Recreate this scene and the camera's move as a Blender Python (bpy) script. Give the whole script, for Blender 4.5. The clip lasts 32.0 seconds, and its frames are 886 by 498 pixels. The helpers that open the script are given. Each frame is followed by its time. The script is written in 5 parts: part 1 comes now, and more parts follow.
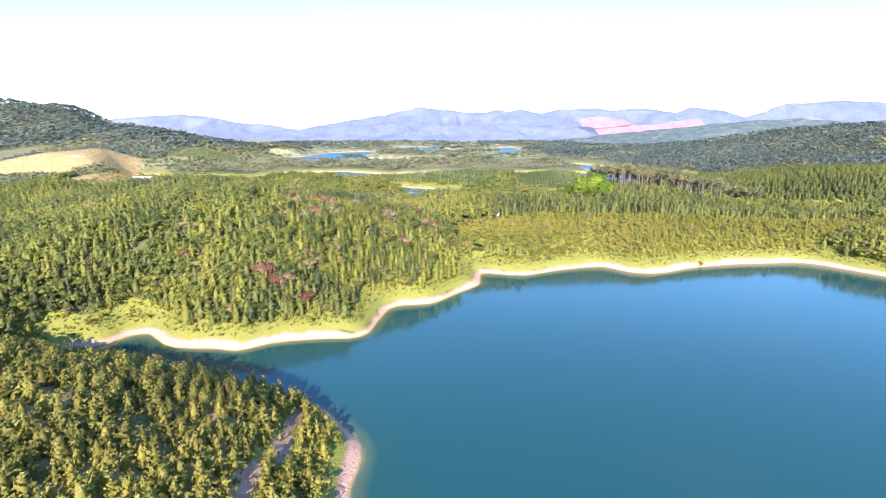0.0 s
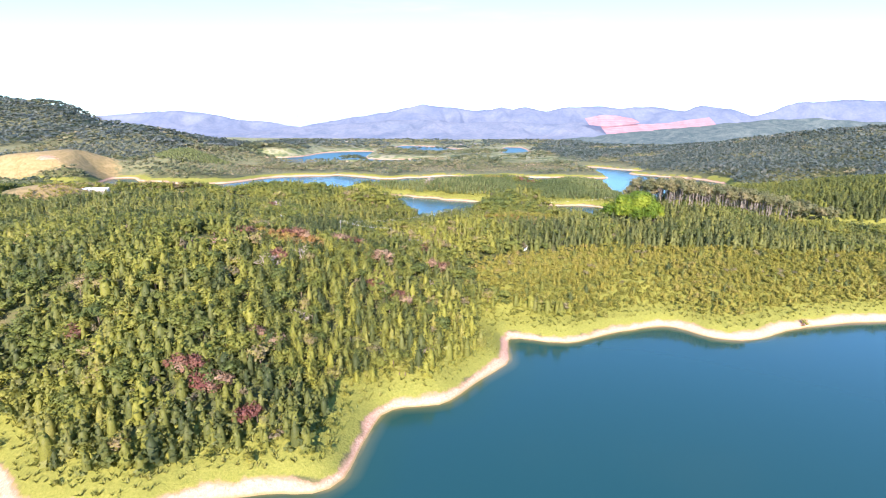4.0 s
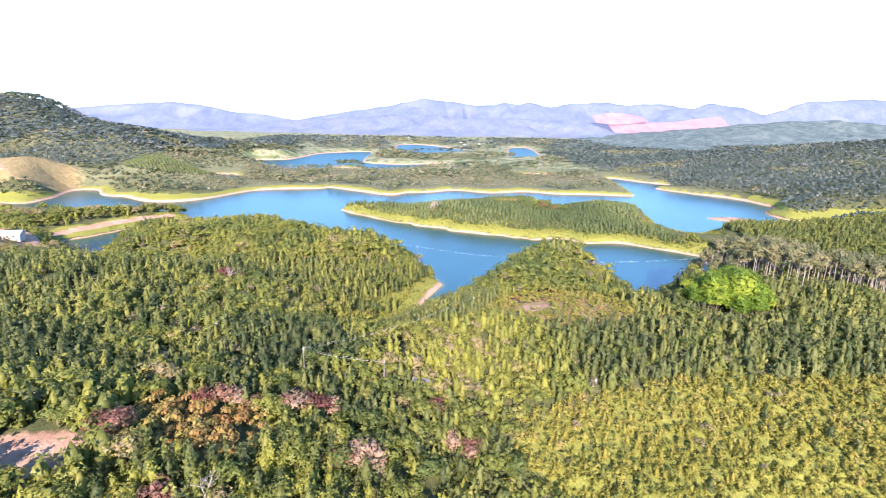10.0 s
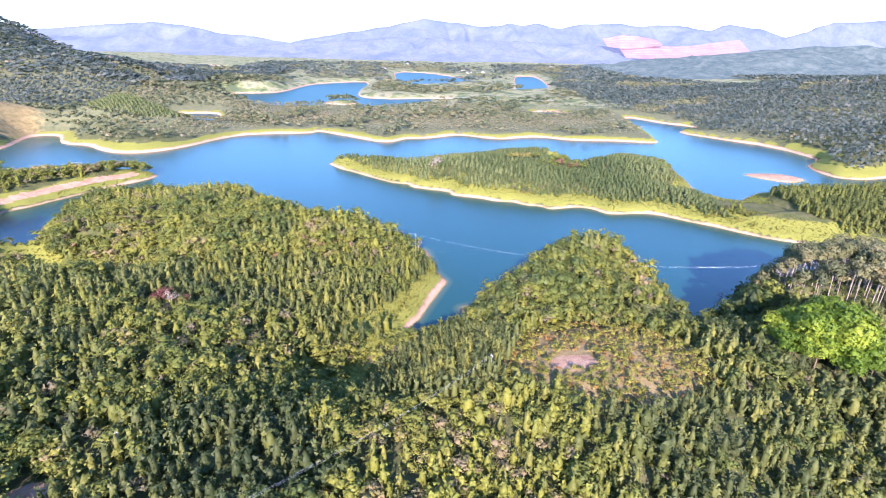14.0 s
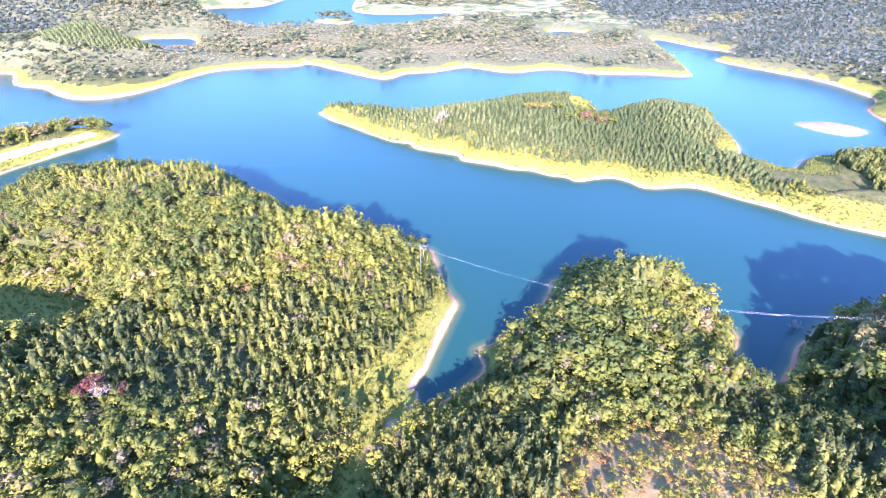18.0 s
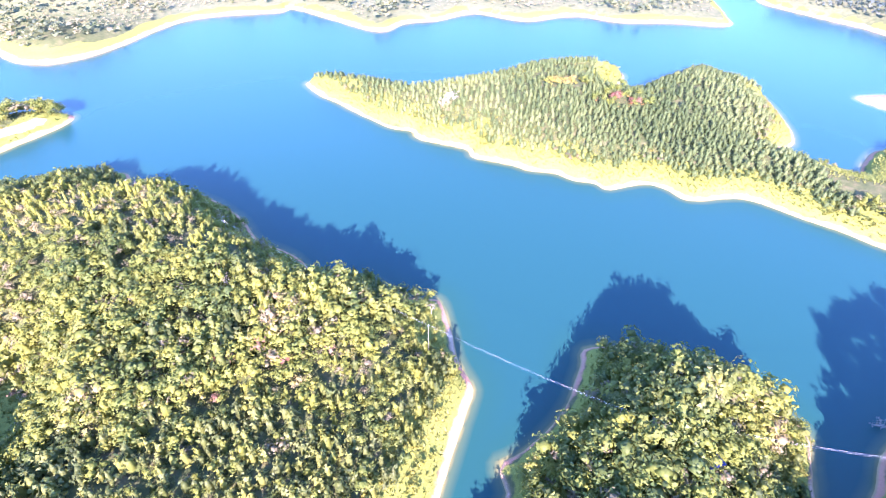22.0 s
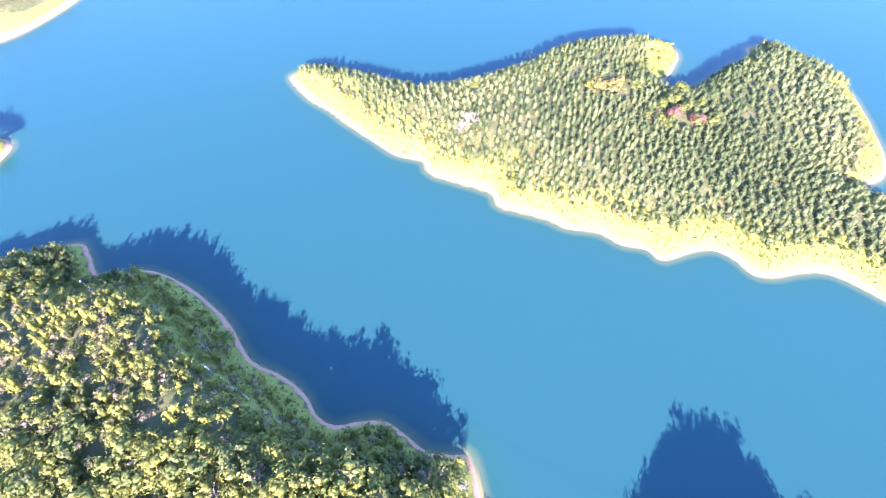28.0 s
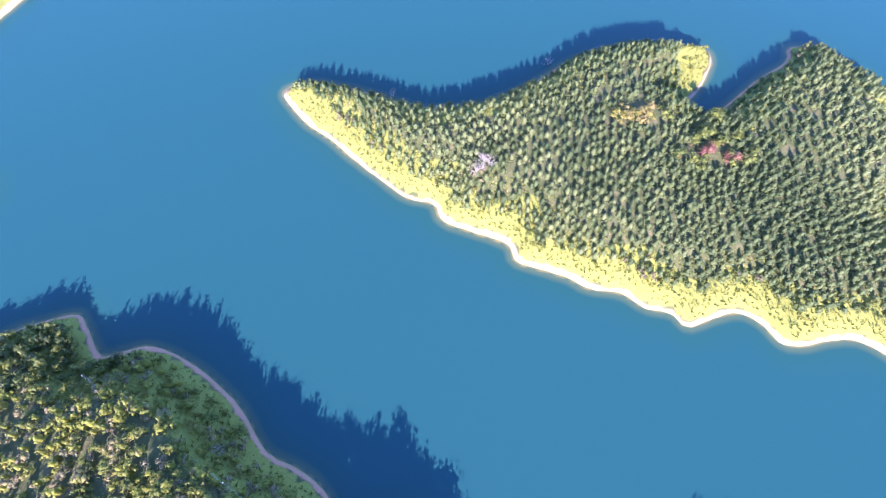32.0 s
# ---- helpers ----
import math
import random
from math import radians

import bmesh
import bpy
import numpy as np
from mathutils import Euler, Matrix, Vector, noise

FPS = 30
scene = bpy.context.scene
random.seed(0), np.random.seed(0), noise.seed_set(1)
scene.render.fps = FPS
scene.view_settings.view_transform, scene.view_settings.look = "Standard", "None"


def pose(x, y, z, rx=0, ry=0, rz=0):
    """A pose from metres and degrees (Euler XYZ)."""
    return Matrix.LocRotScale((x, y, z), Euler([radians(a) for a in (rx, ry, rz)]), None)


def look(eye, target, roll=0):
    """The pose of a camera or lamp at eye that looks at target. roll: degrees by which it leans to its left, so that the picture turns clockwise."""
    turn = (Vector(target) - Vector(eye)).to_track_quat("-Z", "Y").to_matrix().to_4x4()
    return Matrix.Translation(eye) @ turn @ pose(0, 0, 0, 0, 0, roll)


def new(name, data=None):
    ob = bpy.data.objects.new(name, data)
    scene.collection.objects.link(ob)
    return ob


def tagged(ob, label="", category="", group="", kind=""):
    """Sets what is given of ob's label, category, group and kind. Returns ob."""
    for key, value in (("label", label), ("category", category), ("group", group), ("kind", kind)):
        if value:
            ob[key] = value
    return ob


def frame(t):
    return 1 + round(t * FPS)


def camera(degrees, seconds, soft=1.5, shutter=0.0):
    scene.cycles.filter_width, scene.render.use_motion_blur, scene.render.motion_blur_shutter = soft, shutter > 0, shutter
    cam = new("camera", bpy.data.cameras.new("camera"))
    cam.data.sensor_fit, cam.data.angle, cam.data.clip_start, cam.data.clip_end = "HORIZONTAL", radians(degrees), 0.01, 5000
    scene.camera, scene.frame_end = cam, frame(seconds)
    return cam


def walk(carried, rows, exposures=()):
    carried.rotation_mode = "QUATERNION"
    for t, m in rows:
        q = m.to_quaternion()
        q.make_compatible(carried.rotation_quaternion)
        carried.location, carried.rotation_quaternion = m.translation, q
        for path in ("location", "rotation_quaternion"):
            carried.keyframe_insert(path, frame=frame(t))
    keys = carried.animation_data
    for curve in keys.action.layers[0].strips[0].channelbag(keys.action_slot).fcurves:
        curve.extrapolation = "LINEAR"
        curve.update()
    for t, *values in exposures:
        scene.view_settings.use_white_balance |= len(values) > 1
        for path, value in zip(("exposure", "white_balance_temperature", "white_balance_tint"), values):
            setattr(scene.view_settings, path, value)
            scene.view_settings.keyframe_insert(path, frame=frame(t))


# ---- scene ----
cam = camera(79.44, 32.0, soft=1.08)


def cam_pose(x, y, z, down, turn, lean):
    """A flying camera: metres, degrees below the horizon, degrees of turn to the left from north, degrees of lean."""
    return pose(x, y, z, 90 - down, 0, turn) @ pose(0, 0, 0, 0, 0, lean)


PATH = [
    (0, cam_pose(0.00, 0.00, 70.00, 12.748, -4.341, 0.015)),
    (1, cam_pose(0.21, 19.31, 70.22, 12.808, -4.310, 0.003)),
    (2, cam_pose(0.41, 39.40, 70.92, 12.910, -4.138, 0.086)),
    (2.5, cam_pose(0.55, 49.10, 71.56, 12.884, -4.110, 0.124)),
    (4.5, cam_pose(1.24, 82.24, 76.60, 13.156, -4.128, 0.355)),
    (5, cam_pose(1.17, 90.54, 78.23, 13.240, -4.088, 0.409)),
    (6, cam_pose(1.24, 106.96, 81.61, 13.357, -4.149, 0.588)),
    (7, cam_pose(0.68, 122.78, 84.99, 13.453, -4.169, 0.748)),
    (8, cam_pose(0.28, 138.24, 88.43, 13.606, -4.204, 0.884)),
    (9, cam_pose(0.36, 153.82, 92.10, 13.749, -4.217, 0.998)),
    (10, cam_pose(0.51, 169.84, 95.67, 13.877, -4.228, 1.058)),
    (11, cam_pose(0.71, 185.91, 99.28, 15.110, -4.274, 1.131)),
    (12, cam_pose(1.36, 202.07, 102.95, 16.764, -4.296, 1.169)),
    (13, cam_pose(2.33, 218.30, 106.64, 19.202, -4.343, 1.210)),
    (15.5, cam_pose(3.44, 258.17, 117.24, 25.219, -4.295, 1.159)),
    (16, cam_pose(3.57, 266.15, 119.72, 26.411, -4.309, 1.105)),
    (17, cam_pose(3.73, 282.08, 124.90, 28.791, -4.208, 1.031)),
    (18, cam_pose(3.62, 298.10, 130.20, 31.278, -4.223, 0.928)),
    (19, cam_pose(3.54, 314.17, 135.58, 33.645, -4.419, 0.833)),
    (20, cam_pose(3.44, 329.97, 140.82, 35.886, -4.374, 0.908)),
    (21, cam_pose(3.33, 346.15, 146.01, 37.914, -4.456, 0.983)),
    (22, cam_pose(3.18, 362.73, 151.14, 39.936, -4.460, 1.064)),
    (23, cam_pose(2.77, 379.30, 156.41, 42.059, -4.557, 0.993)),
    (24, cam_pose(2.74, 396.04, 162.11, 44.132, -4.521, 0.890)),
    (25, cam_pose(2.62, 412.33, 168.01, 46.367, -4.523, 0.776)),
    (26, cam_pose(1.92, 428.54, 173.94, 48.720, -4.504, 0.648)),
    (28.5, cam_pose(-0.16, 469.01, 188.20, 54.546, -4.804, 0.529)),
    (29, cam_pose(-0.46, 477.00, 191.08, 55.792, -4.929, 0.563)),
    (30, cam_pose(-1.28, 492.68, 196.95, 58.171, -5.179, 0.646)),
    (31, cam_pose(-2.12, 508.57, 202.87, 60.607, -5.552, 0.792)),
    (32, cam_pose(-3.23, 524.20, 208.88, 63.055, -5.899, 1.009)),
]
walk(cam, PATH, exposures=[(0, 2.12, 6380, 21), (1.2, 2.05, 6430, 22), (5, 1.99, 6550, 23), (9, 2.15, 6520, 24), (13, 2.08, 6200, 29), (15.5, 2.48, 5900, 35), (17, 2.76, 5830, 40), (19, 3.0, 5810, 42), (21, 3.24, 5810, 44), (24, 3.48, 5930, 46), (26, 3.52, 5980, 46), (29, 3.37, 5880, 45), (32, 2.79, 5650, 43)])


# ---- sky and sun: low afternoon sun behind the flight ----
SUN_FROM = Vector((-0.14, -0.99, 0.0)).normalized()
SUN_HIGH = radians(24.8)
world = bpy.data.worlds.new("sky")
scene.world = world
world.use_nodes = True
wn = world.node_tree
sky = wn.nodes.new("ShaderNodeTexSky")
sky.sky_type = "NISHITA"
sky.sun_disc = False
sky.sun_elevation = SUN_HIGH
sky.sun_rotation = math.atan2(SUN_FROM.x, SUN_FROM.y)
sky.altitude = 200
sky.air_density, sky.dust_density, sky.ozone_density = 1.0, 0.15, 6.0
# thin high cloud, drawn out in streaks
cloud_at = wn.nodes.new("ShaderNodeTexCoord")
cloud_map = wn.nodes.new("ShaderNodeMapping")
cloud_map.inputs["Scale"].default_value = (1.2, 1.2, 9.0)
wn.links.new(cloud_at.outputs["Generated"], cloud_map.inputs[0])
cloud = wn.nodes.new("ShaderNodeTexNoise")
cloud.inputs["Scale"].default_value, cloud.inputs["Detail"].default_value, cloud.inputs["Roughness"].default_value = 1.6, 6, 0.6
wn.links.new(cloud_map.outputs[0], cloud.inputs["Vector"])
veil = wn.nodes.new("ShaderNodeMapRange")
veil.interpolation_type = "SMOOTHSTEP"
veil.inputs[1].default_value, veil.inputs[2].default_value, veil.inputs[4].default_value = 0.54, 0.80, 0.30
wn.links.new(cloud.outputs[0], veil.inputs[0])
veiled = wn.nodes.new("ShaderNodeMix")
veiled.data_type = "RGBA"
veiled.inputs[7].default_value = (2.9, 2.9, 2.8, 1)
cloud_up = wn.nodes.new("ShaderNodeSeparateXYZ")
wn.links.new(cloud_at.outputs["Generated"], cloud_up.inputs[0])
aloft = wn.nodes.new("ShaderNodeMath")
aloft.operation, aloft.use_clamp = "MULTIPLY", True
aloft.inputs[1].default_value = 12.0
wn.links.new(cloud_up.outputs["Z"], aloft.inputs[0])
cover = wn.nodes.new("ShaderNodeMath")
cover.operation = "MULTIPLY"
wn.links.new(aloft.outputs[0], cover.inputs[0])
wn.links.new(veil.outputs[0], cover.inputs[1])
wn.links.new(cover.outputs[0], veiled.inputs[0])
clear = wn.nodes.new("ShaderNodeMix")
clear.data_type, clear.blend_type = "RGBA", "MULTIPLY"
clear.inputs[0].default_value = 1.0
clear.inputs[7].default_value = (0.78, 0.97, 1.0, 1)
wn.links.new(sky.outputs[0], clear.inputs[6])
wn.links.new(clear.outputs[2], veiled.inputs[6])
wn.links.new(veiled.outputs[2], wn.nodes["Background"].inputs[0])
wn.nodes["Background"].inputs[1].default_value = 0.122

sun_data = bpy.data.lights.new("sun", "SUN")
sun_data.energy, sun_data.angle, sun_data.color = 3.85, radians(0.5), (1.0, 0.93, 0.80)
sun = new("sun", sun_data)
sun_dir = SUN_FROM * math.cos(SUN_HIGH) + Vector((0, 0, math.sin(SUN_HIGH)))
sun.matrix_world = look(sun_dir * 300, (0, 0, 0))

rng = np.random.default_rng(7)


# ---- materials ----
def material(name, rough=0.8, spec=0.2):
    m = bpy.data.materials.new(name)
    m.use_nodes = True
    b = m.node_tree.nodes["Principled BSDF"]
    b.inputs["Roughness"].default_value = rough
    b.inputs["Specular IOR Level"].default_value = spec
    return m, m.node_tree.nodes, m.node_tree.links, b


def noise_node(nodes, links, scale, detail=4, rough=0.6, vec=None):
    n = nodes.new("ShaderNodeTexNoise")
    n.inputs["Scale"].default_value = scale
    n.inputs["Detail"].default_value = detail
    n.inputs["Roughness"].default_value = rough
    if vec is None:
        vec = nodes.new("ShaderNodeNewGeometry").outputs["Position"]
    links.new(vec, n.inputs["Vector"])
    return n


def ramp(nodes, links, fac, stops):
    r = nodes.new("ShaderNodeValToRGB")
    e = r.color_ramp.elements
    while len(e) < len(stops):
        e.new(0.5)
    for el, (p, c) in zip(e, stops):
        el.position, el.color = p, (*c, 1)
    links.new(fac, r.inputs[0])
    return r


def mix(nodes, links, fac, a, b, how="MIX"):
    n = nodes.new("ShaderNodeMix")
    n.data_type, n.blend_type = "RGBA", how
    for sock, val in ((n.inputs[0], fac), (n.inputs[6], a), (n.inputs[7], b)):
        if isinstance(val, (int, float)):
            sock.default_value = val
        elif isinstance(val, tuple):
            sock.default_value = (*val, 1)
        else:
            links.new(val, sock)
    return n.outputs[2]


def maths(nodes, links, op, a, b=0.0, clamp=False):
    n = nodes.new("ShaderNodeMath")
    n.operation, n.use_clamp = op, clamp
    for sock, val in zip(n.inputs, (a, b)):
        if isinstance(val, (int, float)):
            sock.default_value = val
        else:
            links.new(val, sock)
    return n.outputs[0]


def step_between(nodes, links, value, lo, hi):
    n = nodes.new("ShaderNodeMapRange")
    n.interpolation_type = "SMOOTHSTEP"
    links.new(value, n.inputs[0])
    n.inputs[1].default_value, n.inputs[2].default_value = lo, hi
    return n.outputs[0]


def bump(nodes, links, b, height, strength, dist):
    n = nodes.new("ShaderNodeBump")
    n.inputs["Strength"].default_value, n.inputs["Distance"].default_value = strength, dist
    links.new(height, n.inputs["Height"])
    links.new(n.outputs[0], b.inputs["Normal"])


def foliage(name, stops, single=False, through_light=0.42):
    """Leaves: the colour goes from tree to tree along stops, with finer changes inside each crown."""
    m, n, l, b = material(name, 0.55, 0.25)
    if single:
        pick = n.new("ShaderNodeObjectInfo").outputs["Random"]
    else:
        at = n.new("ShaderNodeAttribute")
        at.attribute_name = "tint"
        pick = at.outputs["Fac"]
    isl = n.new("ShaderNodeNewGeometry").outputs["Random Per Island"]
    pick2 = maths(n, l, "MULTIPLY_ADD", isl, 0.22)
    pick2.node.inputs[2].default_value = -0.11
    pick = maths(n, l, "ADD", pick, pick2, True)
    col = ramp(n, l, pick, stops).outputs[0]
    fine = noise_node(n, l, 2.6, 5, 0.75).outputs[0]
    mottle = ramp(n, l, fine, [(0.30, (0.50, 0.52, 0.55)), (0.50, (0.96, 0.97, 0.92)), (0.72, (1.28, 1.26, 0.98))]).outputs[0]
    col = mix(n, l, 1.0, col, mottle, "MULTIPLY")
    l.new(col, b.inputs["Base Color"])
    tr = n.new("ShaderNodeBsdfTranslucent")
    l.new(mix(n, l, 0.5, col, (0.28, 0.31, 0.07)), tr.inputs[0])
    ms = n.new("ShaderNodeMixShader")
    ms.inputs[0].default_value = through_light
    l.new(b.outputs[0], ms.inputs[1])
    l.new(tr.outputs[0], ms.inputs[2])
    l.new(ms.outputs[0], n["Material Output"].inputs[0])
    return m


PINE = [(0, (0.056, 0.074, 0.030)), (0.35, (0.138, 0.150, 0.042)), (0.7, (0.212, 0.212, 0.044)), (1, (0.275, 0.265, 0.050))]
FIR = [(0, (0.074, 0.088, 0.036)), (0.5, (0.155, 0.165, 0.056)), (1, (0.27, 0.250, 0.062))]
BROAD = [(0, (0.085, 0.112, 0.034)), (0.3, (0.145, 0.165, 0.040)), (0.6, (0.205, 0.208, 0.044)), (0.85, (0.255, 0.238, 0.050)), (1, (0.32, 0.235, 0.14))]
SHRUB = [(0, (0.13, 0.135, 0.030)), (0.4, (0.215, 0.205, 0.038)), (0.75, (0.30, 0.26, 0.056)), (1, (0.33, 0.235, 0.10))]
DRY = [(0, (0.30, 0.135, 0.055)), (0.5, (0.38, 0.245, 0.085)), (1, (0.30, 0.27, 0.07))]
PLANT = [(0, (0.066, 0.095, 0.040)), (0.5, (0.125, 0.155, 0.062)), (1, (0.215, 0.235, 0.100))]
GUM = [(0, (0.10, 0.110, 0.060)), (0.6, (0.19, 0.180, 0.090)), (1, (0.28, 0.23, 0.13))]
# far and blue leaves: distance haze put into paler, greyer, bluer base colours
FAR_HAZED = [(0, (0.088, 0.106, 0.074)), (0.4, (0.155, 0.165, 0.090)), (0.7, (0.225, 0.205, 0.118)), (1, (0.28, 0.228, 0.160))]
BLUE_HAZED = [(0, (0.058, 0.076, 0.082)), (0.45, (0.100, 0.122, 0.126)), (0.8, (0.155, 0.170, 0.164)), (1, (0.225, 0.200, 0.185))]
BRIGHT = [(0, (0.080, 0.140, 0.014)), (0.6, (0.175, 0.250, 0.024)), (1, (0.30, 0.34, 0.036))]
RED = [(0, (0.17, 0.052, 0.052)), (0.5, (0.27, 0.125, 0.095)), (1, (0.38, 0.25, 0.18))]
PALE = [(0, (0.16, 0.130, 0.085)), (0.5, (0.23, 0.180, 0.120)), (1, (0.25, 0.210, 0.115))]
YOUNG = [(0, (0.088, 0.086, 0.024)), (0.5, (0.180, 0.160, 0.036)), (1, (0.31, 0.262, 0.055))]
MAT = {}
for key, stops in (("pine", PINE), ("fir", FIR), ("broad", BROAD), ("shrub", SHRUB), ("dry", DRY), ("plant", PLANT), ("gum", GUM), ("far", FAR_HAZED), ("blue", BLUE_HAZED), ("bright", BRIGHT), ("red", RED), ("pale", PALE), ("young", YOUNG)):
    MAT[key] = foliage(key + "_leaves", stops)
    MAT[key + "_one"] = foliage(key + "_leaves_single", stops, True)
GRASS = [(0, (0.132, 0.145, 0.032)), (0.5, (0.205, 0.204, 0.043)), (1, (0.28, 0.25, 0.073))]
MAT["grass"] = foliage("bank_grass", GRASS, False, 0.35)

m, n, l, b = material("bark", 0.9, 0.1)
l.new(ramp(n, l, noise_node(n, l, 3.0).outputs[0], [(0.3, (0.07, 0.05, 0.035)), (0.7, (0.20, 0.155, 0.115))]).outputs[0], b.inputs["Base Color"])
MAT["bark"] = m
m, n, l, b = material("pale_bark", 0.85, 0.1)
l.new(ramp(n, l, noise_node(n, l, 2.0).outputs[0], [(0.3, (0.19, 0.15, 0.125)), (0.7, (0.33, 0.28, 0.24))]).outputs[0], b.inputs["Base Color"])
MAT["pale_bark"] = m

# ground: pale drawn-down bank by the water, yellow grass over it, litter under the trees, cover types by attribute
m, n, l, b = material("ground", 0.95, 0.1)
geo = n.new("ShaderNodeNewGeometry")
sep = n.new("ShaderNodeSeparateXYZ")
l.new(geo.outputs["Position"], sep.inputs[0])
big = noise_node(n, l, 0.035, 5)
mid = noise_node(n, l, 0.22, 6, 0.65)
fine = noise_node(n, l, 1.6, 6, 0.7)
litter = ramp(n, l, mid.outputs[0], [(0.25, (0.045, 0.058, 0.024)), (0.5, (0.085, 0.092, 0.036)), (0.75, (0.16, 0.125, 0.070))]).outputs[0]
grass = ramp(n, l, fine.outputs[0], [(0.25, (0.122, 0.138, 0.031)), (0.5, (0.195, 0.196, 0.042)), (0.8, (0.27, 0.242, 0.070))]).outputs[0]
sand = ramp(n, l, fine.outputs[0], [(0.2, (0.29, 0.145, 0.095)), (0.5, (0.48, 0.285, 0.20)), (0.8, (0.62, 0.44, 0.335))]).outputs[0]
drygrass = ramp(n, l, mid.outputs[0], [(0.25, (0.16, 0.13, 0.052)), (0.5, (0.265, 0.195, 0.090)), (0.8, (0.36, 0.26, 0.14))]).outputs[0]
soil = ramp(n, l, mid.outputs[0], [(0.25, (0.25, 0.125, 0.080)), (0.5, (0.38, 0.23, 0.155)), (0.8, (0.50, 0.35, 0.26))]).outputs[0]
field = ramp(n, l, big.outputs[0], [(0.36, (0.085, 0.11, 0.06)), (0.47, (0.17, 0.19, 0.08)), (0.55, (0.30, 0.27, 0.17)), (0.66, (0.11, 0.135, 0.07))]).outputs[0]
# litter beyond y 780: paler and greyer, distance haze put into its colour
haze_litter = ramp(n, l, mid.outputs[0], [(0.25, (0.085, 0.100, 0.055)), (0.5, (0.135, 0.140, 0.075)), (0.75, (0.20, 0.165, 0.10))]).outputs[0]
col = mix(n, l, step_between(n, l, sep.outputs["Y"], 780.0, 900.0), litter, haze_litter)
for name, c in (("grassy", grass), ("dry", drygrass), ("bare", soil), ("fields", field)):
    at = n.new("ShaderNodeAttribute")
    at.attribute_name = name
    w = maths(n, l, "MULTIPLY_ADD", mid.outputs[0], 0.9)
    w.node.inputs[2].default_value = -0.45
    w = step_between(n, l, maths(n, l, "ADD", at.outputs["Fac"], w), 0.35, 0.62)
    col = mix(n, l, w, col, c)
up = maths(n, l, "MULTIPLY_ADD", mid.outputs[0], 2.6)
up.node.inputs[2].default_value = -1.3
level = maths(n, l, "ADD", sep.outputs["Z"], up)
edge = n.new("ShaderNodeAttribute")
edge.attribute_name = "shore"
sandy = maths(n, l, "SUBTRACT", 1.0, step_between(n, l, maths(n, l, "SUBTRACT", level, edge.outputs["Fac"]), -0.35, 0.35))
upper = step_between(n, l, maths(n, l, "SUBTRACT", level, edge.outputs["Fac"]), -0.85, -0.1)
sand = mix(n, l, maths(n, l, "MULTIPLY", upper, 0.8), sand, (0.27, 0.175, 0.11))
rust = n.new("ShaderNodeAttribute")
rust.attribute_name = "rust"
sand = mix(n, l, rust.outputs["Fac"], sand, (0.46, 0.19, 0.12))
col = mix(n, l, sandy, col, sand)
wet = maths(n, l, "SUBTRACT", 1.0, step_between(n, l, sep.outputs["Z"], 0.05, 0.5))
col = mix(n, l, wet, col, (0.30, 0.21, 0.10))
l.new(col, b.inputs["Base Color"])
bump(n, l, b, maths(n, l, "ADD", mid.outputs[0], maths(n, l, "MULTIPLY", fine.outputs[0], 0.4)), 0.7, 0.8)
MAT["ground"] = m

# lake: clear, slightly turbid water; sunlight scattered back out of the depth is teal, the surface mirrors the sky
m, n, l, b = material("lake_water", 0.06, 0.5)
b.inputs["IOR"].default_value = 1.333
at = n.new("ShaderNodeAttribute")
at.attribute_name = "depth"
col = ramp(n, l, at.outputs["Fac"], [(0, (0.22, 0.17, 0.06)), (0.10, (0.055, 0.085, 0.050)), (0.30, (0.011, 0.057, 0.052)), (1, (0.010, 0.056, 0.059))]).outputs[0]
l.new(col, b.inputs["Base Color"])
place = n.new("ShaderNodeSeparateXYZ")
l.new(n.new("ShaderNodeNewGeometry").outputs["Position"], place.inputs[0])
windy = maths(n, l, "MULTIPLY_ADD", maths(n, l, "ADD", step_between(n, l, place.outputs["Y"], 330.0, 560.0), step_between(n, l, place.outputs["Y"], 930.0, 1100.0)), 0.15)
windy.node.inputs[2].default_value = 0.10
l.new(windy, b.inputs["Roughness"])
w1 = noise_node(n, l, 0.9, 3)
w2 = noise_node(n, l, 0.06, 2)
bump(n, l, b, maths(n, l, "MULTIPLY", w1.outputs[0], maths(n, l, "ADD", w2.outputs[0], 0.1)), 0.06, 0.10)
MAT["water"] = m


def plain(name, c0, c1, scale=1.5, rough=0.7, metal=0.0):
    m, n, l, b = material(name, rough, 0.3)
    b.inputs["Metallic"].default_value = metal
    l.new(ramp(n, l, noise_node(n, l, scale, 5).outputs[0], [(0.3, c0), (0.7, c1)]).outputs[0], b.inputs["Base Color"])
    return m


# ---- plan: lakes, by the line where water meets the bank ----
def pairs(s):
    return [tuple(float(v) for v in q.split(",")) for q in s.split()]


SOUTH_LAKE = pairs("-112,168 -99,174 -96,181 -89,183 -83,176 -76,170 -61,168 -53,166 -43,172 -29,173 -18,173 -12,178 -8,195 -3,205 12,208 22,221 33,231 36,243 39,254 58,248 78,256 101,261")
SOUTH_LAKE += pairs("113,250 128,247 153,257 188,261 214,259 231,233 265,190 310,90 260,-80 130,-160 30,-100 -4,20 -9,60 -11,91 -11,107 -16,118 -24,127 -45,140 -75,152 -100,161")
WEST_SHORE = pairs("-204,503 -222,526 -240,550 -254,577 -246,592 -233,617 -218,640 -200,672 -207,684 -235,683 -268,655 -300,640 -311,669 -315,685 -340,693 -357,715 -400,705 -450,720 -540,725 -600,700")
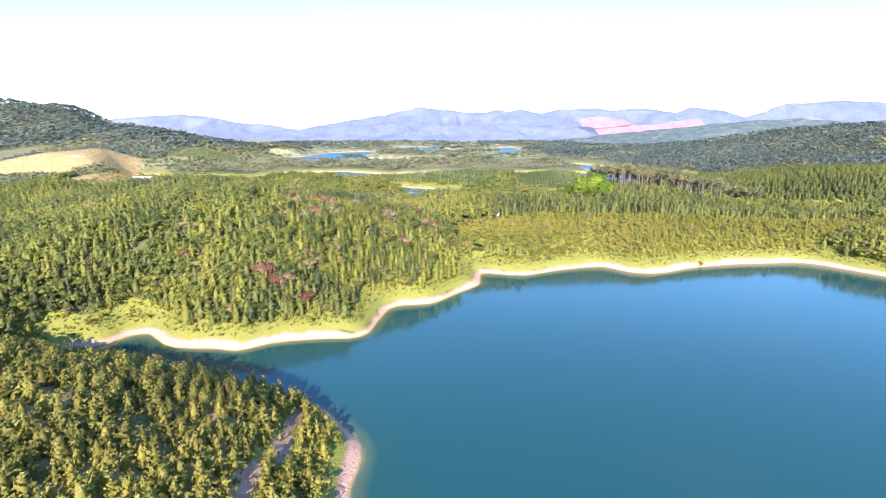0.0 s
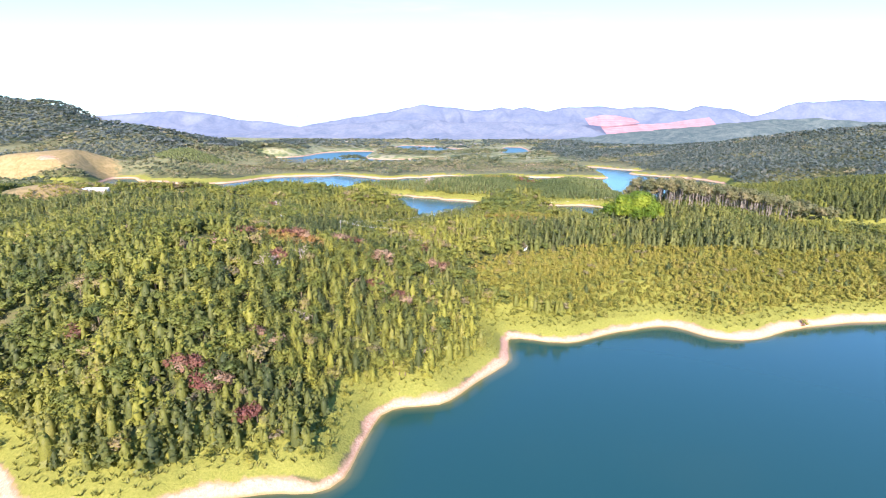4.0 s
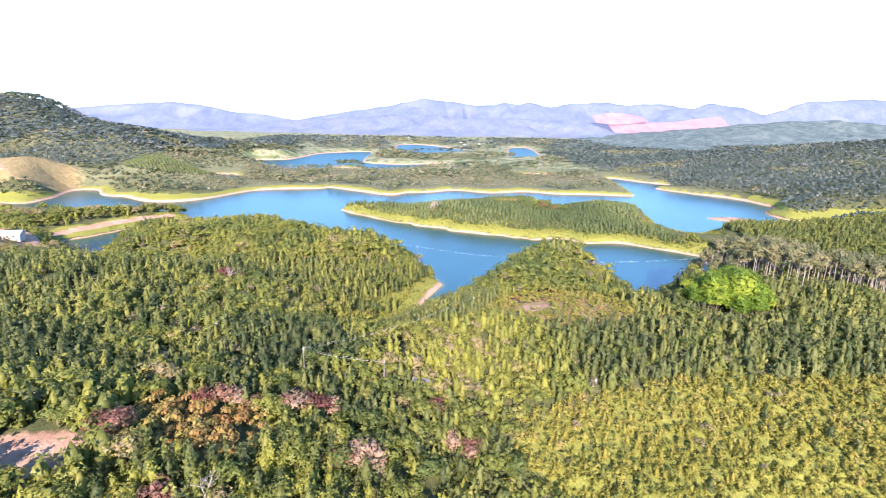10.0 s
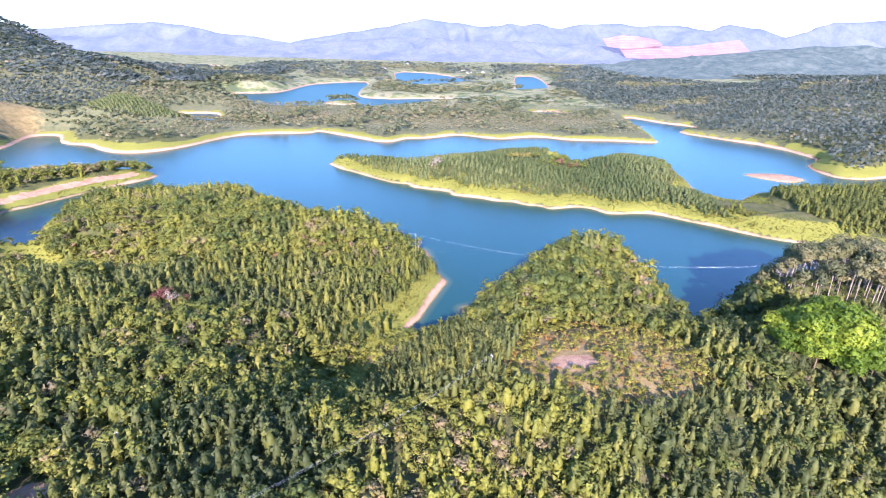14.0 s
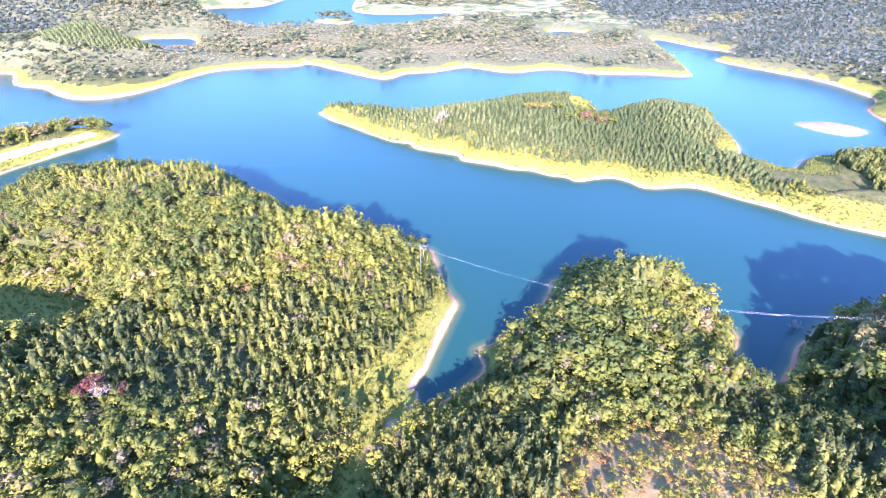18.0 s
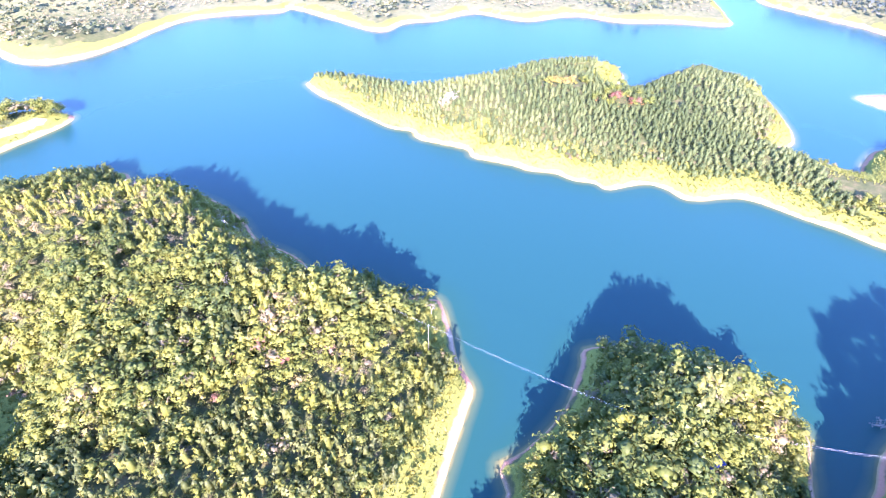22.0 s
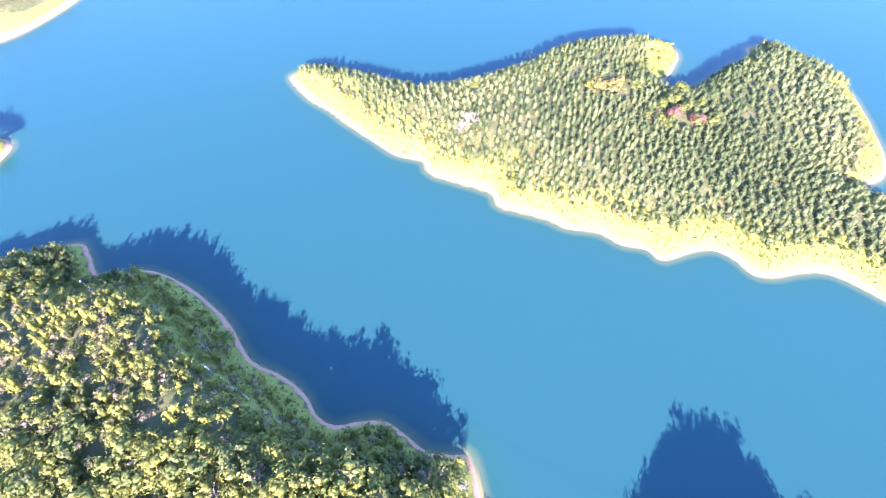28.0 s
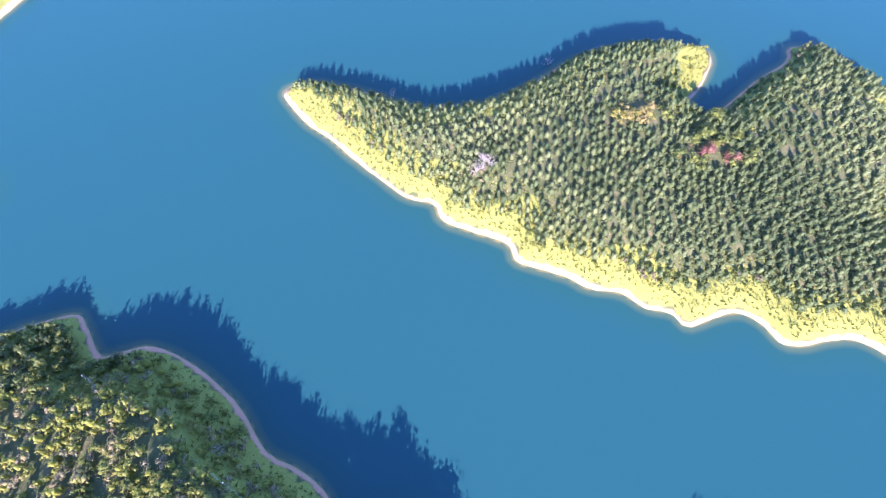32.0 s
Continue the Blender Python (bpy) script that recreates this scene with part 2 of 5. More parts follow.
FAR_SHORE = pairs("-600,760 -520,765 -435,757 -398,752 -392,790 -404,850 -380,856 -352,815 -322,803 -286,773 -251,769 -222,800 -201,850 -174,877 -110,891 -103,903 -61,868 -18,834 5,856 32,862 70,884 111,860 161,874 200,855 248,852 290,842 303,850 306,863 320,930")
EAST_SHORE = pairs("343,1050 376,1000 407,958 364,922 383,879 421,823 427,756 396,723 387,686 402,671 433,676 475,690 485,660 420,640 391,645 372,618 345,615 300,617 274,619 255,605 243,594 228,604 211,618")
ISLAND_NORTH = pairs("228,627 240,653 245,698 231,723 221,736 206,737 200,726 177,713 151,695 139,700 151,715 161,730 160,740 146,742 120,745 88,738 62,722 32,711 5,711 -20,722 -47,732 -61,730 -66,724")
ISLAND_SOUTH = pairs("-55,707 -38,690 -22,672 -7,658 5,653 9,644 25,636 37,629 40,621 59,612 67,606 81,602 89,595 100,592 106,586 126,590 136,585 143,575 161,575 174,572 188,560 203,547 218,531 242,514 266,504 279,488 300,462 328,437 380,412 470,400")
MAIN_NORTH = pairs("470,375 380,372 310,400 262,428 222,444 190,452 165,450 151,442 143,437 134,426 117,416 116,426 121,436 126,448 112,466 88,478 73,484 64,483 61,476 51,458 33,445 27,442 28,432 20,424 6,414")
MAIN_NORTH += pairs("4,424 8,431 12,442 17,455 21,464 22,470 18,482 17,497 14,511 8,512 -1,514 -12,523 -22,526 -32,525 -39,529 -43,536 -54,546 -66,554 -78,573 -100,590 -115,596 -131,593 -140,605 -146,612 -165,608 -178,602 -200,592 -214,570 -212,545 -192,508")
NORTH_LAKE = WEST_SHORE + FAR_SHORE + EAST_SHORE + ISLAND_NORTH + ISLAND_SOUTH + MAIN_NORTH
PONDS = [pairs("-334,1332 -249,1370 -210,1570 -93,1647 -91,1435 -82,1311 -25,1274 96,1290 -22,1161 -136,1149 -227,1139 -307,1258"),
         pairs("-17,2060 86,2030 180,1800 160,1710 60,1600 0,1602 -20,1800"), pairs("345,1930 405,1940 361,1599 320,1514 257,1476 280,1600"),
         pairs("-782,2286 -633,2256 -556,2060 -662,2060"), pairs("-330,1040 -268,1045 -250,965 -285,945 -315,990"), pairs("214,1113 259,1102 248,1079 215,1076")]
ISLETS = [pairs("309,688 341,693 356,672 330,660"), pairs("-135,1195 -105,1225 -75,1205 -95,1170")]
HOLLOWS = [pairs("-176,484 -150,483 -122,470 -114,458 -122,448 -150,450 -176,460"), pairs("10,417 2,424 -6,411 -13,399 -19,384 -15,380 -9,390 -2,402 5,410")]


def rounded(poly, steps=4):
    """A smooth closed line through all the points."""
    p1 = np.array(poly)
    p0, p2, p3 = np.roll(p1, 1, 0), np.roll(p1, -1, 0), np.roll(p1, -2, 0)
    out = []
    for t in np.arange(steps) / steps:
        out.append(0.5 * (2 * p1 + (p2 - p0) * t + (2 * p0 - 5 * p1 + 4 * p2 - p3) * t ** 2 + (3 * p1 - p0 - 3 * p2 + p3) * t ** 3))
    return np.stack(out, 1).reshape(-1, 2)


def signed_distance(x, y, poly):
    """Distance to the outline: positive inside it."""
    x, y = np.ravel(x), np.ravel(y)
    best = np.full(x.shape, 1e12)
    inside = np.zeros(x.shape, bool)
    for (ax, ay), (bx, by) in zip(poly, np.roll(poly, -1, 0)):
        dx, dy = bx - ax, by - ay
        s = np.clip(((x - ax) * dx + (y - ay) * dy) / (dx * dx + dy * dy + 1e-9), 0, 1)
        best = np.minimum(best, (x - ax - s * dx) ** 2 + (y - ay - s * dy) ** 2)
        if ay != by:
            hit = ((ay > y) != (by > y)) & (x < ax + (y - ay) * dx / dy)
            inside ^= hit
    d = np.sqrt(best)
    return np.where(inside, d, -d)


LATTICE = rng.random((257, 257))


def field_noise(x, y, size, octaves=4, seed=0.0):
    """Smooth noise about 0, between -0.5 and 0.5."""
    out, amp, total = 0.0, 1.0, 0.0
    for k in range(octaves):
        u, v = x / size + 17.3 * k + seed * 3.7, y / size + 9.1 * k + seed * 5.3
        i, j = np.floor(u).astype(int), np.floor(v).astype(int)
        fu, fv = u - i, v - j
        fu, fv = fu * fu * (3 - 2 * fu), fv * fv * (3 - 2 * fv)
        a, b_ = LATTICE[i % 257, j % 257], LATTICE[(i + 1) % 257, j % 257]
        c, d = LATTICE[i % 257, (j + 1) % 257], LATTICE[(i + 1) % 257, (j + 1) % 257]
        out = out + amp * ((a * (1 - fu) + b_ * fu) * (1 - fv) + (c * (1 - fu) + d * fu) * fv - 0.5)
        total += amp
        amp, size = amp * 0.5, size * 0.5
    return out / total


def smooth(v, lo, hi):
    t = np.clip((v - lo) / (hi - lo), 0, 1)
    return t * t * (3 - 2 * t)


def near(x, y, cx, cy, rx, ry, soft=0.25):
    r = np.sqrt(((x - cx) / rx) ** 2 + ((y - cy) / ry) ** 2)
    return 1 - smooth(r, 1 - soft, 1 + soft)


def line_distance(x, y, line):
    """Distance to an open line."""
    best = np.full(np.shape(x), 1e12)
    for (ax, ay), (bx, by) in zip(line, line[1:]):
        dx, dy = bx - ax, by - ay
        t = np.clip(((x - ax) * dx + (y - ay) * dy) / (dx * dx + dy * dy), 0, 1)
        best = np.minimum(best, (x - ax - t * dx) ** 2 + (y - ay - t * dy) ** 2)
    return np.sqrt(best)


# hills: east, north, height over the bank, half-widths, turn in degrees
HILLS_NEAR = [(-62, 262, 18, 58, 48, 0), (-150, 300, 15, 70, 65, 0), (-235, 452, 20, 42, 40, 0), (-165, 395, 12, 50, 40, 0), (-80, 385, 10, 60, 40, 0), (50, 352, 13, 40, 34, 0), (0, 305, 2, 34, 30, 0), (125, 325, 6, 60, 30, 0), (160, 397, 16, 52, 36, 0),
              (76, 444, 10, 34, 32, 0), (-92, 525, 13, 74, 52, 20), (-50, 60, 9, 50, 60, 0), (-140, 110, 10, 70, 60, 0), (85, 690, 8.5, 105, 70, 0), (203, 684, 2.0, 34, 44, 0)]
HILLS_FAR = [(-485, 855, 32, 95, 62, 0), (-312, 915, 27, 42, 38, 0), (-600, 1360, 50, 120, 100, 0), (-480, 1190, 30, 95, 80, 0), (-285, 1150, 12, 60, 40, 0), (-250, 1420, 14, 120, 60, 0), (-945, 1560, 118, 135, 180, 15), (-1270, 1500, 80, 190, 260, 0), (-700, 1180, 18, 110, 110, 0), (-360, 470, 8, 100, 100, 0),
             (440, 520, 9, 62, 80, 0), (780, 960, 36, 160, 230, 0), (1180, 1250, 30, 240, 300, 0), (560, 1400, 6, 150, 220, 0), (560, 300, 20, 150, 150, 0), (1300, 700, 60, 350, 400, 0)]


def hill_sum(x, y, hills):
    z = np.zeros(np.shape(x))
    for cx, cy, h, rx, ry, turn in hills:
        c, s = math.cos(radians(turn)), math.sin(radians(turn))
        u, v = ((x - cx) * c + (y - cy) * s) / rx, ((y - cy) * c - (x - cx) * s) / ry
        z += h * np.exp(-0.5 * (u * u + v * v) * 1.1)
    return z


def axis(lo, hi, step, far_lo, far_hi, grow=1.07):
    mid = list(np.arange(lo, hi + 0.01, step))
    s, v = step, hi
    up = []
    while v < far_hi:
        s *= grow
        v += s
        up.append(v)
    s, v = step, lo
    down = []
    while v > far_lo:
        s *= grow
        v -= s
        down.append(v)
    return np.array(down[::-1] + mid + up)


GX = axis(-262, 300, 3.2, -5200, 5200, 1.06)
GY = axis(75, 760, 3.2, -2500, 5300, 1.022)
XX, YY = np.meshgrid(GX, GY)
water_d = np.full(XX.size, -1e9)
for poly in [rounded(SOUTH_LAKE), rounded(NORTH_LAKE)] + [rounded(p) for p in PONDS]:
    water_d = np.maximum(water_d, signed_distance(XX, YY, poly))
for poly in ISLETS:
    water_d = np.minimum(water_d, -signed_distance(XX, YY, rounded(poly)))
hollow_d = np.maximum(signed_distance(XX, YY, rounded(HOLLOWS[0])), signed_distance(XX, YY, rounded(HOLLOWS[1]))).reshape(XX.shape)
LAND = -water_d.reshape(XX.shape) + 2.6 * field_noise(XX, YY, 16, 3, 1.0)
inner = np.maximum(LAND, 0)
near_d = np.minimum(inner, np.where(hollow_d > 0, 0, -hollow_d + 3))
BANK = np.where(LAND < 0, np.maximum(LAND * 0.55, -9), np.minimum(near_d, 5.2) * 0.74)
low_land = smooth(YY, 770, 860)
isle = (YY > 548) & (YY < 762) & (XX > -80) & (XX < 262) & (YY > 560 + 0.62 * np.maximum(120 - XX, -60))
BANK = BANK + np.where(isle, 2.5, 6.5) * smooth(near_d, 4.0, 27) * (1 - 0.75 * low_land)
steep = np.where(np.gradient(LAND, GY, axis=0) < 0, 13.0, 34.0)
north_side = smooth(np.gradient(water_d.reshape(XX.shape), GY, axis=0), 0.1, 0.6) * (YY > 400) * (YY < 630) * (XX < 260) * (XX > -200)
RISE = np.where(isle, smooth(near_d, 1, steep), smooth(near_d, 5, 50) * (1 - north_side) + smooth(near_d, 2, 27) * north_side)
ZZ = BANK + RISE * (hill_sum(XX, YY, HILLS_NEAR) + hill_sum(XX, YY, HILLS_FAR) + (7 - 4 * low_land) * field_noise(XX, YY, 60, 4, 2.0))
floor = np.where(XX > -60, 2.4 + 0.09 * np.maximum(415 - YY, 0), 3.2)
ZZ = np.where((hollow_d > 0) & (LAND > 0), np.minimum(ZZ + 5, floor), ZZ)
yard = near(XX, YY, -244, 490, 36, 22, 0.4)
ZZ = ZZ * (1 - yard) + 26.0 * yard - 5.0 * near(XX, YY, -206, 432, 34, 34, 0.6) * (1 - yard)
sand_bar = signed_distance(XX, YY, rounded(ISLETS[0])).reshape(XX.shape) > -6
ZZ = np.where(sand_bar & (LAND > 0), ZZ * 0.25, ZZ)
ZZ += np.where(LAND > 1, 0.5 * field_noise(XX, YY, 7, 3, 3.0), 0)
far_roll = smooth(YY, 900, 1400)
ZZ += RISE * far_roll * (9 * field_noise(XX, YY, 260, 4, 4.0) + 1)
gully = 1 - 2.6 * np.abs(field_noise(XX, YY, 170, 4, 22.0))
ZZ += RISE * (gully - 0.6) * 0.42 * hill_sum(XX, YY, HILLS_FAR) * smooth(np.abs(XX) + 0.35 * YY, 480, 720)


def on_grid(grid, x, y):
    i = np.clip(np.searchsorted(GX, x) - 1, 0, len(GX) - 2)
    j = np.clip(np.searchsorted(GY, y) - 1, 0, len(GY) - 2)
    u, v = (x - GX[i]) / (GX[i + 1] - GX[i]), (y - GY[j]) / (GY[j + 1] - GY[j])
    return (grid[j, i] * (1 - u) + grid[j, i + 1] * u) * (1 - v) + (grid[j + 1, i] * (1 - u) + grid[j + 1, i + 1] * u) * v


SPIT_ROAD = pairs("-300,560 -280,570 -265,580 -255,598 -242,623 -227,646 -212,665")


def open_view(x, y):
    """Ground kept free of tall trees: round the farm yard, before the cove, along the spit's road."""
    return (near(x, y, -230, 460, 42, 44) > 0.5) | (near(x, y, -154, 442, 38, 15) > 0.5) | (near(x, y, -150, 338, 13, 7) > 0.5) | (near(x, y, -200, 492, 22, 16) > 0.5) | (line_distance(x, y, SPIT_ROAD) < 6.5)


def bare_cover(x, y):
    w = np.maximum(near(x, y, -67, 259, 9, 8, 0.5), 1 - smooth(line_distance(x, y, SPIT_ROAD), 2.2, 4.4))
    for cx, cy, rx, ry in ((51, 361, 7, 4.5), (-232, 482, 24, 12), (-256, 499, 20, 13), (-27, 84, 1.7, 11), (-24, 98, 1.7, 8), (-25, 111, 1.8, 7), (4, 413, 3, 3), (-2, 405, 2.4, 4), (-8, 397, 2, 4), (-461, 809, 13, 6), (333, 678, 36, 26), (-69, 315, 5, 4)):
        w = np.maximum(w, near(x, y, cx, cy, rx, ry))
    return w


def dry_cover(x, y):
    w = near(x, y, -520, 850, 118, 80)
    for cx, cy, rx, ry in ((61, 363, 30, 22), (-205, 448, 55, 34), (-320, 690, 60, 60), (-70, 80, 40, 50), (40, 985, 330, 90)):
        w = np.maximum(w, (0.42 if cy == 985 else 0.9) * near(x, y, cx, cy, rx, ry, 0.4))
    return w


def mesh_from(name, verts, faces, mats, attrs=()):
    me = bpy.data.meshes.new(name)
    k = faces.shape[1]
    me.vertices.add(len(verts))
    me.vertices.foreach_set("co", np.ascontiguousarray(verts, np.float32).ravel())
    me.loops.add(faces.size)
    me.loops.foreach_set("vertex_index", np.ascontiguousarray(faces, np.int32).ravel())
    me.polygons.add(len(faces))
    me.polygons.foreach_set("loop_start", np.arange(0, faces.size, k, dtype=np.int32))
    for key, vals in attrs:
        a = me.attributes.new(key, "FLOAT", "POINT")
        a.data.foreach_set("value", np.ascontiguousarray(vals, np.float32).ravel())
    for mt in mats:
        me.materials.append(mt)
    me.update(calc_edges=True)
    return me


def grid_faces(ny, nx):
    i = np.arange(ny * nx).reshape(ny, nx)
    return np.stack([i[:-1, :-1], i[:-1, 1:], i[1:, 1:], i[1:, :-1]], -1).reshape(-1, 4)


grassy = smooth(near_d, 1.0, 2.4) * (1 - smooth((near_d + 14 * field_noise(XX, YY, 20, 3, 5.0)) * (1 + 0.9 * smooth(YY, 770, 830)), 13, 22))
grassy = np.maximum(grassy, np.maximum((hollow_d > -2) * 1.0, near(XX, YY, -150, 338, 14, 8)))
grassy = np.maximum(grassy, near(XX, YY, -150, 446, 38, 22))
grassy = np.maximum(grassy, 0.55 * smooth(near(XX, YY, 140, 285, 112, 30) + near(XX, YY, 250, 300, 60, 25), 0.3, 0.6) * (YY < 316) * (YY > 230))
lean = np.gradient(LAND, GY, axis=0)
cove = (XX > 22) & (XX < 262) & (YY > 395) & (YY < 496)
shore = np.where(near_d < 40, np.where(YY > 765, 2.1, np.where(YY < 150, 2.1, np.where(YY < 350, 1.9, np.where(cove, 0.95, np.where(lean < -0.2, 0.95, 1.25))))), -20)
shore = shore + 2.2 * field_noise(XX, YY, 17, 4, 24.0)
fields = smooth(YY + 200 * field_noise(XX, YY, 200, 2, 6.0), 1000, 1250) * (1 - smooth(ZZ, 14, 26))
ground = new("ground", mesh_from("ground", np.stack([XX, YY, ZZ], -1).reshape(-1, 3), grid_faces(*XX.shape), [MAT["ground"]],
             [("grassy", grassy), ("dry", dry_cover(XX, YY)), ("bare", bare_cover(XX, YY)), ("fields", fields), ("shore", shore), ("rust", 0.8 * smooth(-lean, 0.05, 0.4) * (YY > 380) * (YY < 800))]))
ground.data.polygons.foreach_set("use_smooth", np.ones(len(ground.data.polygons), bool))
tagged(ground, "hilly wooded ground with pale sandy lake banks", "ground", kind="structure")

# lake surface with the depth under it
keep_x, keep_y = (GX > -1400) & (GX < 1000), (GY > -600) & (GY < 2700)
WX, WY = np.meshgrid(GX[keep_x], GY[keep_y])
depth = np.clip(-LAND[np.ix_(keep_y, keep_x)] / 14 + 0.12 * field_noise(WX, WY, 60, 3, 8.0), 0, 1)
wet = LAND[np.ix_(keep_y, keep_x)] < 8
wf = grid_faces(*WX.shape)
wf = wf[wet.ravel()[wf].any(1)]
water = new("water", mesh_from("water", np.stack([WX, WY, np.zeros(WX.shape)], -1).reshape(-1, 3), wf, [MAT["water"]], [("depth", depth)]))
tagged(water, "calm deep blue-green reservoir water", "water", kind="structure")


# ---- trees: crowns of many small leaf clumps round a tapered trunk, unit height ----
def conifer(r, clumps, width=0.19, low=0.10, bushy=0.0):
    """Branches in whorls up the stem, each ending in a tuft of small leaf clumps."""
    branches = max(5, clumps // 5)
    bz = low + (0.99 - low) * ((np.arange(branches) + r.random(branches)) / branches) ** 1.1
    ba = np.arange(branches) * 2.4 + 0.8 * r.random(branches)
    outline = (1.06 - bz) ** 0.75 * (1 - bushy) + bushy * np.clip(1.03 - bz ** 2.0, 0, 1) ** 0.75
    br = width * outline * (0.62 + 0.5 * r.random(branches)) * (0.5 + 0.5 * smooth(bz, low - 0.05, low + 0.16)) + 0.008
    w = np.arange(clumps) % branches
    size = (0.062 + 0.055 * (1 - bz[w])) * (0.7 + 0.6 * r.random(clumps)) * min(1.0, (70 / clumps) ** 0.5) * (0.45 + 1.3 * width)
    out = np.stack([np.cos(ba[w]), np.sin(ba[w]), np.zeros(clumps)], -1)
    c = out * br[w][:, None] + np.stack([np.zeros(clumps), np.zeros(clumps), bz[w]], -1) + r.normal(size=(clumps, 3)) * size[:, None] * np.array([0.75, 0.75, 0.55])
    face = out * 0.9 + np.array([0, 0, 0.75]) + 0.38 * r.normal(size=(clumps, 3))
    face /= np.linalg.norm(face, axis=1)[:, None]
    u = np.cross(face, r.normal(size=(clumps, 3)))
    u /= np.linalg.norm(u, axis=1)[:, None]
    t = np.cross(face, u)
    s = size[:, None]
    v = np.stack([c + t * s * 1.05, c - t * s * 0.55 + u * s * 0.75, c - t * s * 0.55 - u * s * 0.75], 1).reshape(-1, 3)
    v[:, 2] = np.clip(v[:, 2], 0.01, 1.0)
    f = np.arange(3 * clumps).reshape(-1, 3)
    k = 6
    ang = np.arange(k) * 2 * math.pi / k
    belly = low + 0.30 * (1 - low)
    core = np.concatenate([np.stack([np.cos(ang) * width * 0.5, np.sin(ang) * width * 0.5, np.full(k, low + 0.06)], -1),
                           np.stack([np.cos(ang + 0.5) * width * (0.32 + 0.18 * bushy), np.sin(ang + 0.5) * width * (0.32 + 0.18 * bushy), np.full(k, belly + 0.25)], -1), [[0, 0, 0.9]]])
    cf = []
    for i in range(k):
        j = (i + 1) % k
        cf += [[i, j, k + i], [j, k + j, k + i], [k + i, k + j, 2 * k]]
    return np.concatenate([v, core]), np.concatenate([f, np.array(cf) + len(v)])


def broadleaf(r, clumps, width=0.36, base=0.22, lobes=5, flat=0.8, leaf=0.24, lump=1.0):
    cen = np.stack([(r.random(lobes) - 0.5) * width * 1.1, (r.random(lobes) - 0.5) * width * 1.1, base + (1 - base) * (0.35 + 0.42 * r.random(lobes))], -1)
    rad = width * lump * (0.45 + 0.3 * r.random(lobes))
    w = r.integers(0, lobes, clumps)
    n3 = r.normal(size=(clumps, 3))
    n3[:, 2] = np.abs(n3[:, 2]) * 0.9 - 0.25
    n3 /= np.linalg.norm(n3, axis=1)[:, None]
    c = cen[w] + n3 * rad[w][:, None] * np.array([1, 1, flat]) * (0.88 + 0.24 * r.random(clumps))[:, None]
    c[:, 2] = np.clip(c[:, 2], 0.08, 1.0)
    tilt = n3 + 0.20 * r.normal(size=(clumps, 3))
    tilt /= np.linalg.norm(tilt, axis=1)[:, None]
    u = np.cross(tilt, r.normal(size=(clumps, 3)))
    u /= np.linalg.norm(u, axis=1)[:, None]
    t = np.cross(tilt, u)
    s = (width * leaf * (0.7 + 0.7 * r.random(clumps)))[:, None]
    quad = np.stack([c - u * s - t * s * 0.55, c + u * s * 0.9 - t * s * 0.35, c + t * s], 1).reshape(-1, 3)
    f = np.arange(3 * clumps).reshape(-1, 3)
    vs, fs, off = [quad], [f], len(quad)
    octa = np.array([[1, 0, 0], [0, 1, 0], [-1, 0, 0], [0, -1, 0], [0, 0, 1], [0, 0, -1]])
    of = np.array([[0, 1, 4], [1, 2, 4], [2, 3, 4], [3, 0, 4], [1, 0, 5], [2, 1, 5], [3, 2, 5], [0, 3, 5]])
    for c1, r1 in zip(cen, rad):
        vs.append(c1 + octa * r1 * np.array([0.64, 0.64, 0.54]))
        fs.append(of + off)
        off += 6
    return np.concatenate(vs), np.concatenate(fs)


def trunk_shape(r, top=0.5, wide=0.018, limbs=3, reach=0.16):
    """A tapered, slightly bent trunk with a few limbs."""
    vs, fs, off = [], [], 0

    def tube(pts, rads, k=5):
        nonlocal off
        for p, rd in zip(pts, rads):
            a = np.arange(k) * 2 * math.pi / k
            vs.append(np.stack([p[0] + rd * np.cos(a), p[1] + rd * np.sin(a), np.full(k, p[2])], -1))
        for s in range(len(pts) - 1):
            for i in range(k):
                a, b_ = off + s * k + i, off + s * k + (i + 1) % k
                fs.extend([[a, b_, b_ + k], [a, b_ + k, a + k]])
        off += k * len(pts)

    bend = (r.random(2) - 0.5) * 0.05
    tube([(0, 0, -0.03), (bend[0] * 0.5, bend[1] * 0.5, top * 0.5), (bend[0], bend[1], top)], [wide * 1.3, wide, wide * 0.45])
    for _ in range(limbs):
        a, z0 = r.random() * 6.28, top * (0.5 + 0.4 * r.random())
        tube([(bend[0] * 0.7, bend[1] * 0.7, z0), (math.cos(a) * reach, math.sin(a) * reach, z0 + reach * 0.9)], [wide * 0.5, wide * 0.18], 4)
    return np.concatenate(vs), np.array(fs)


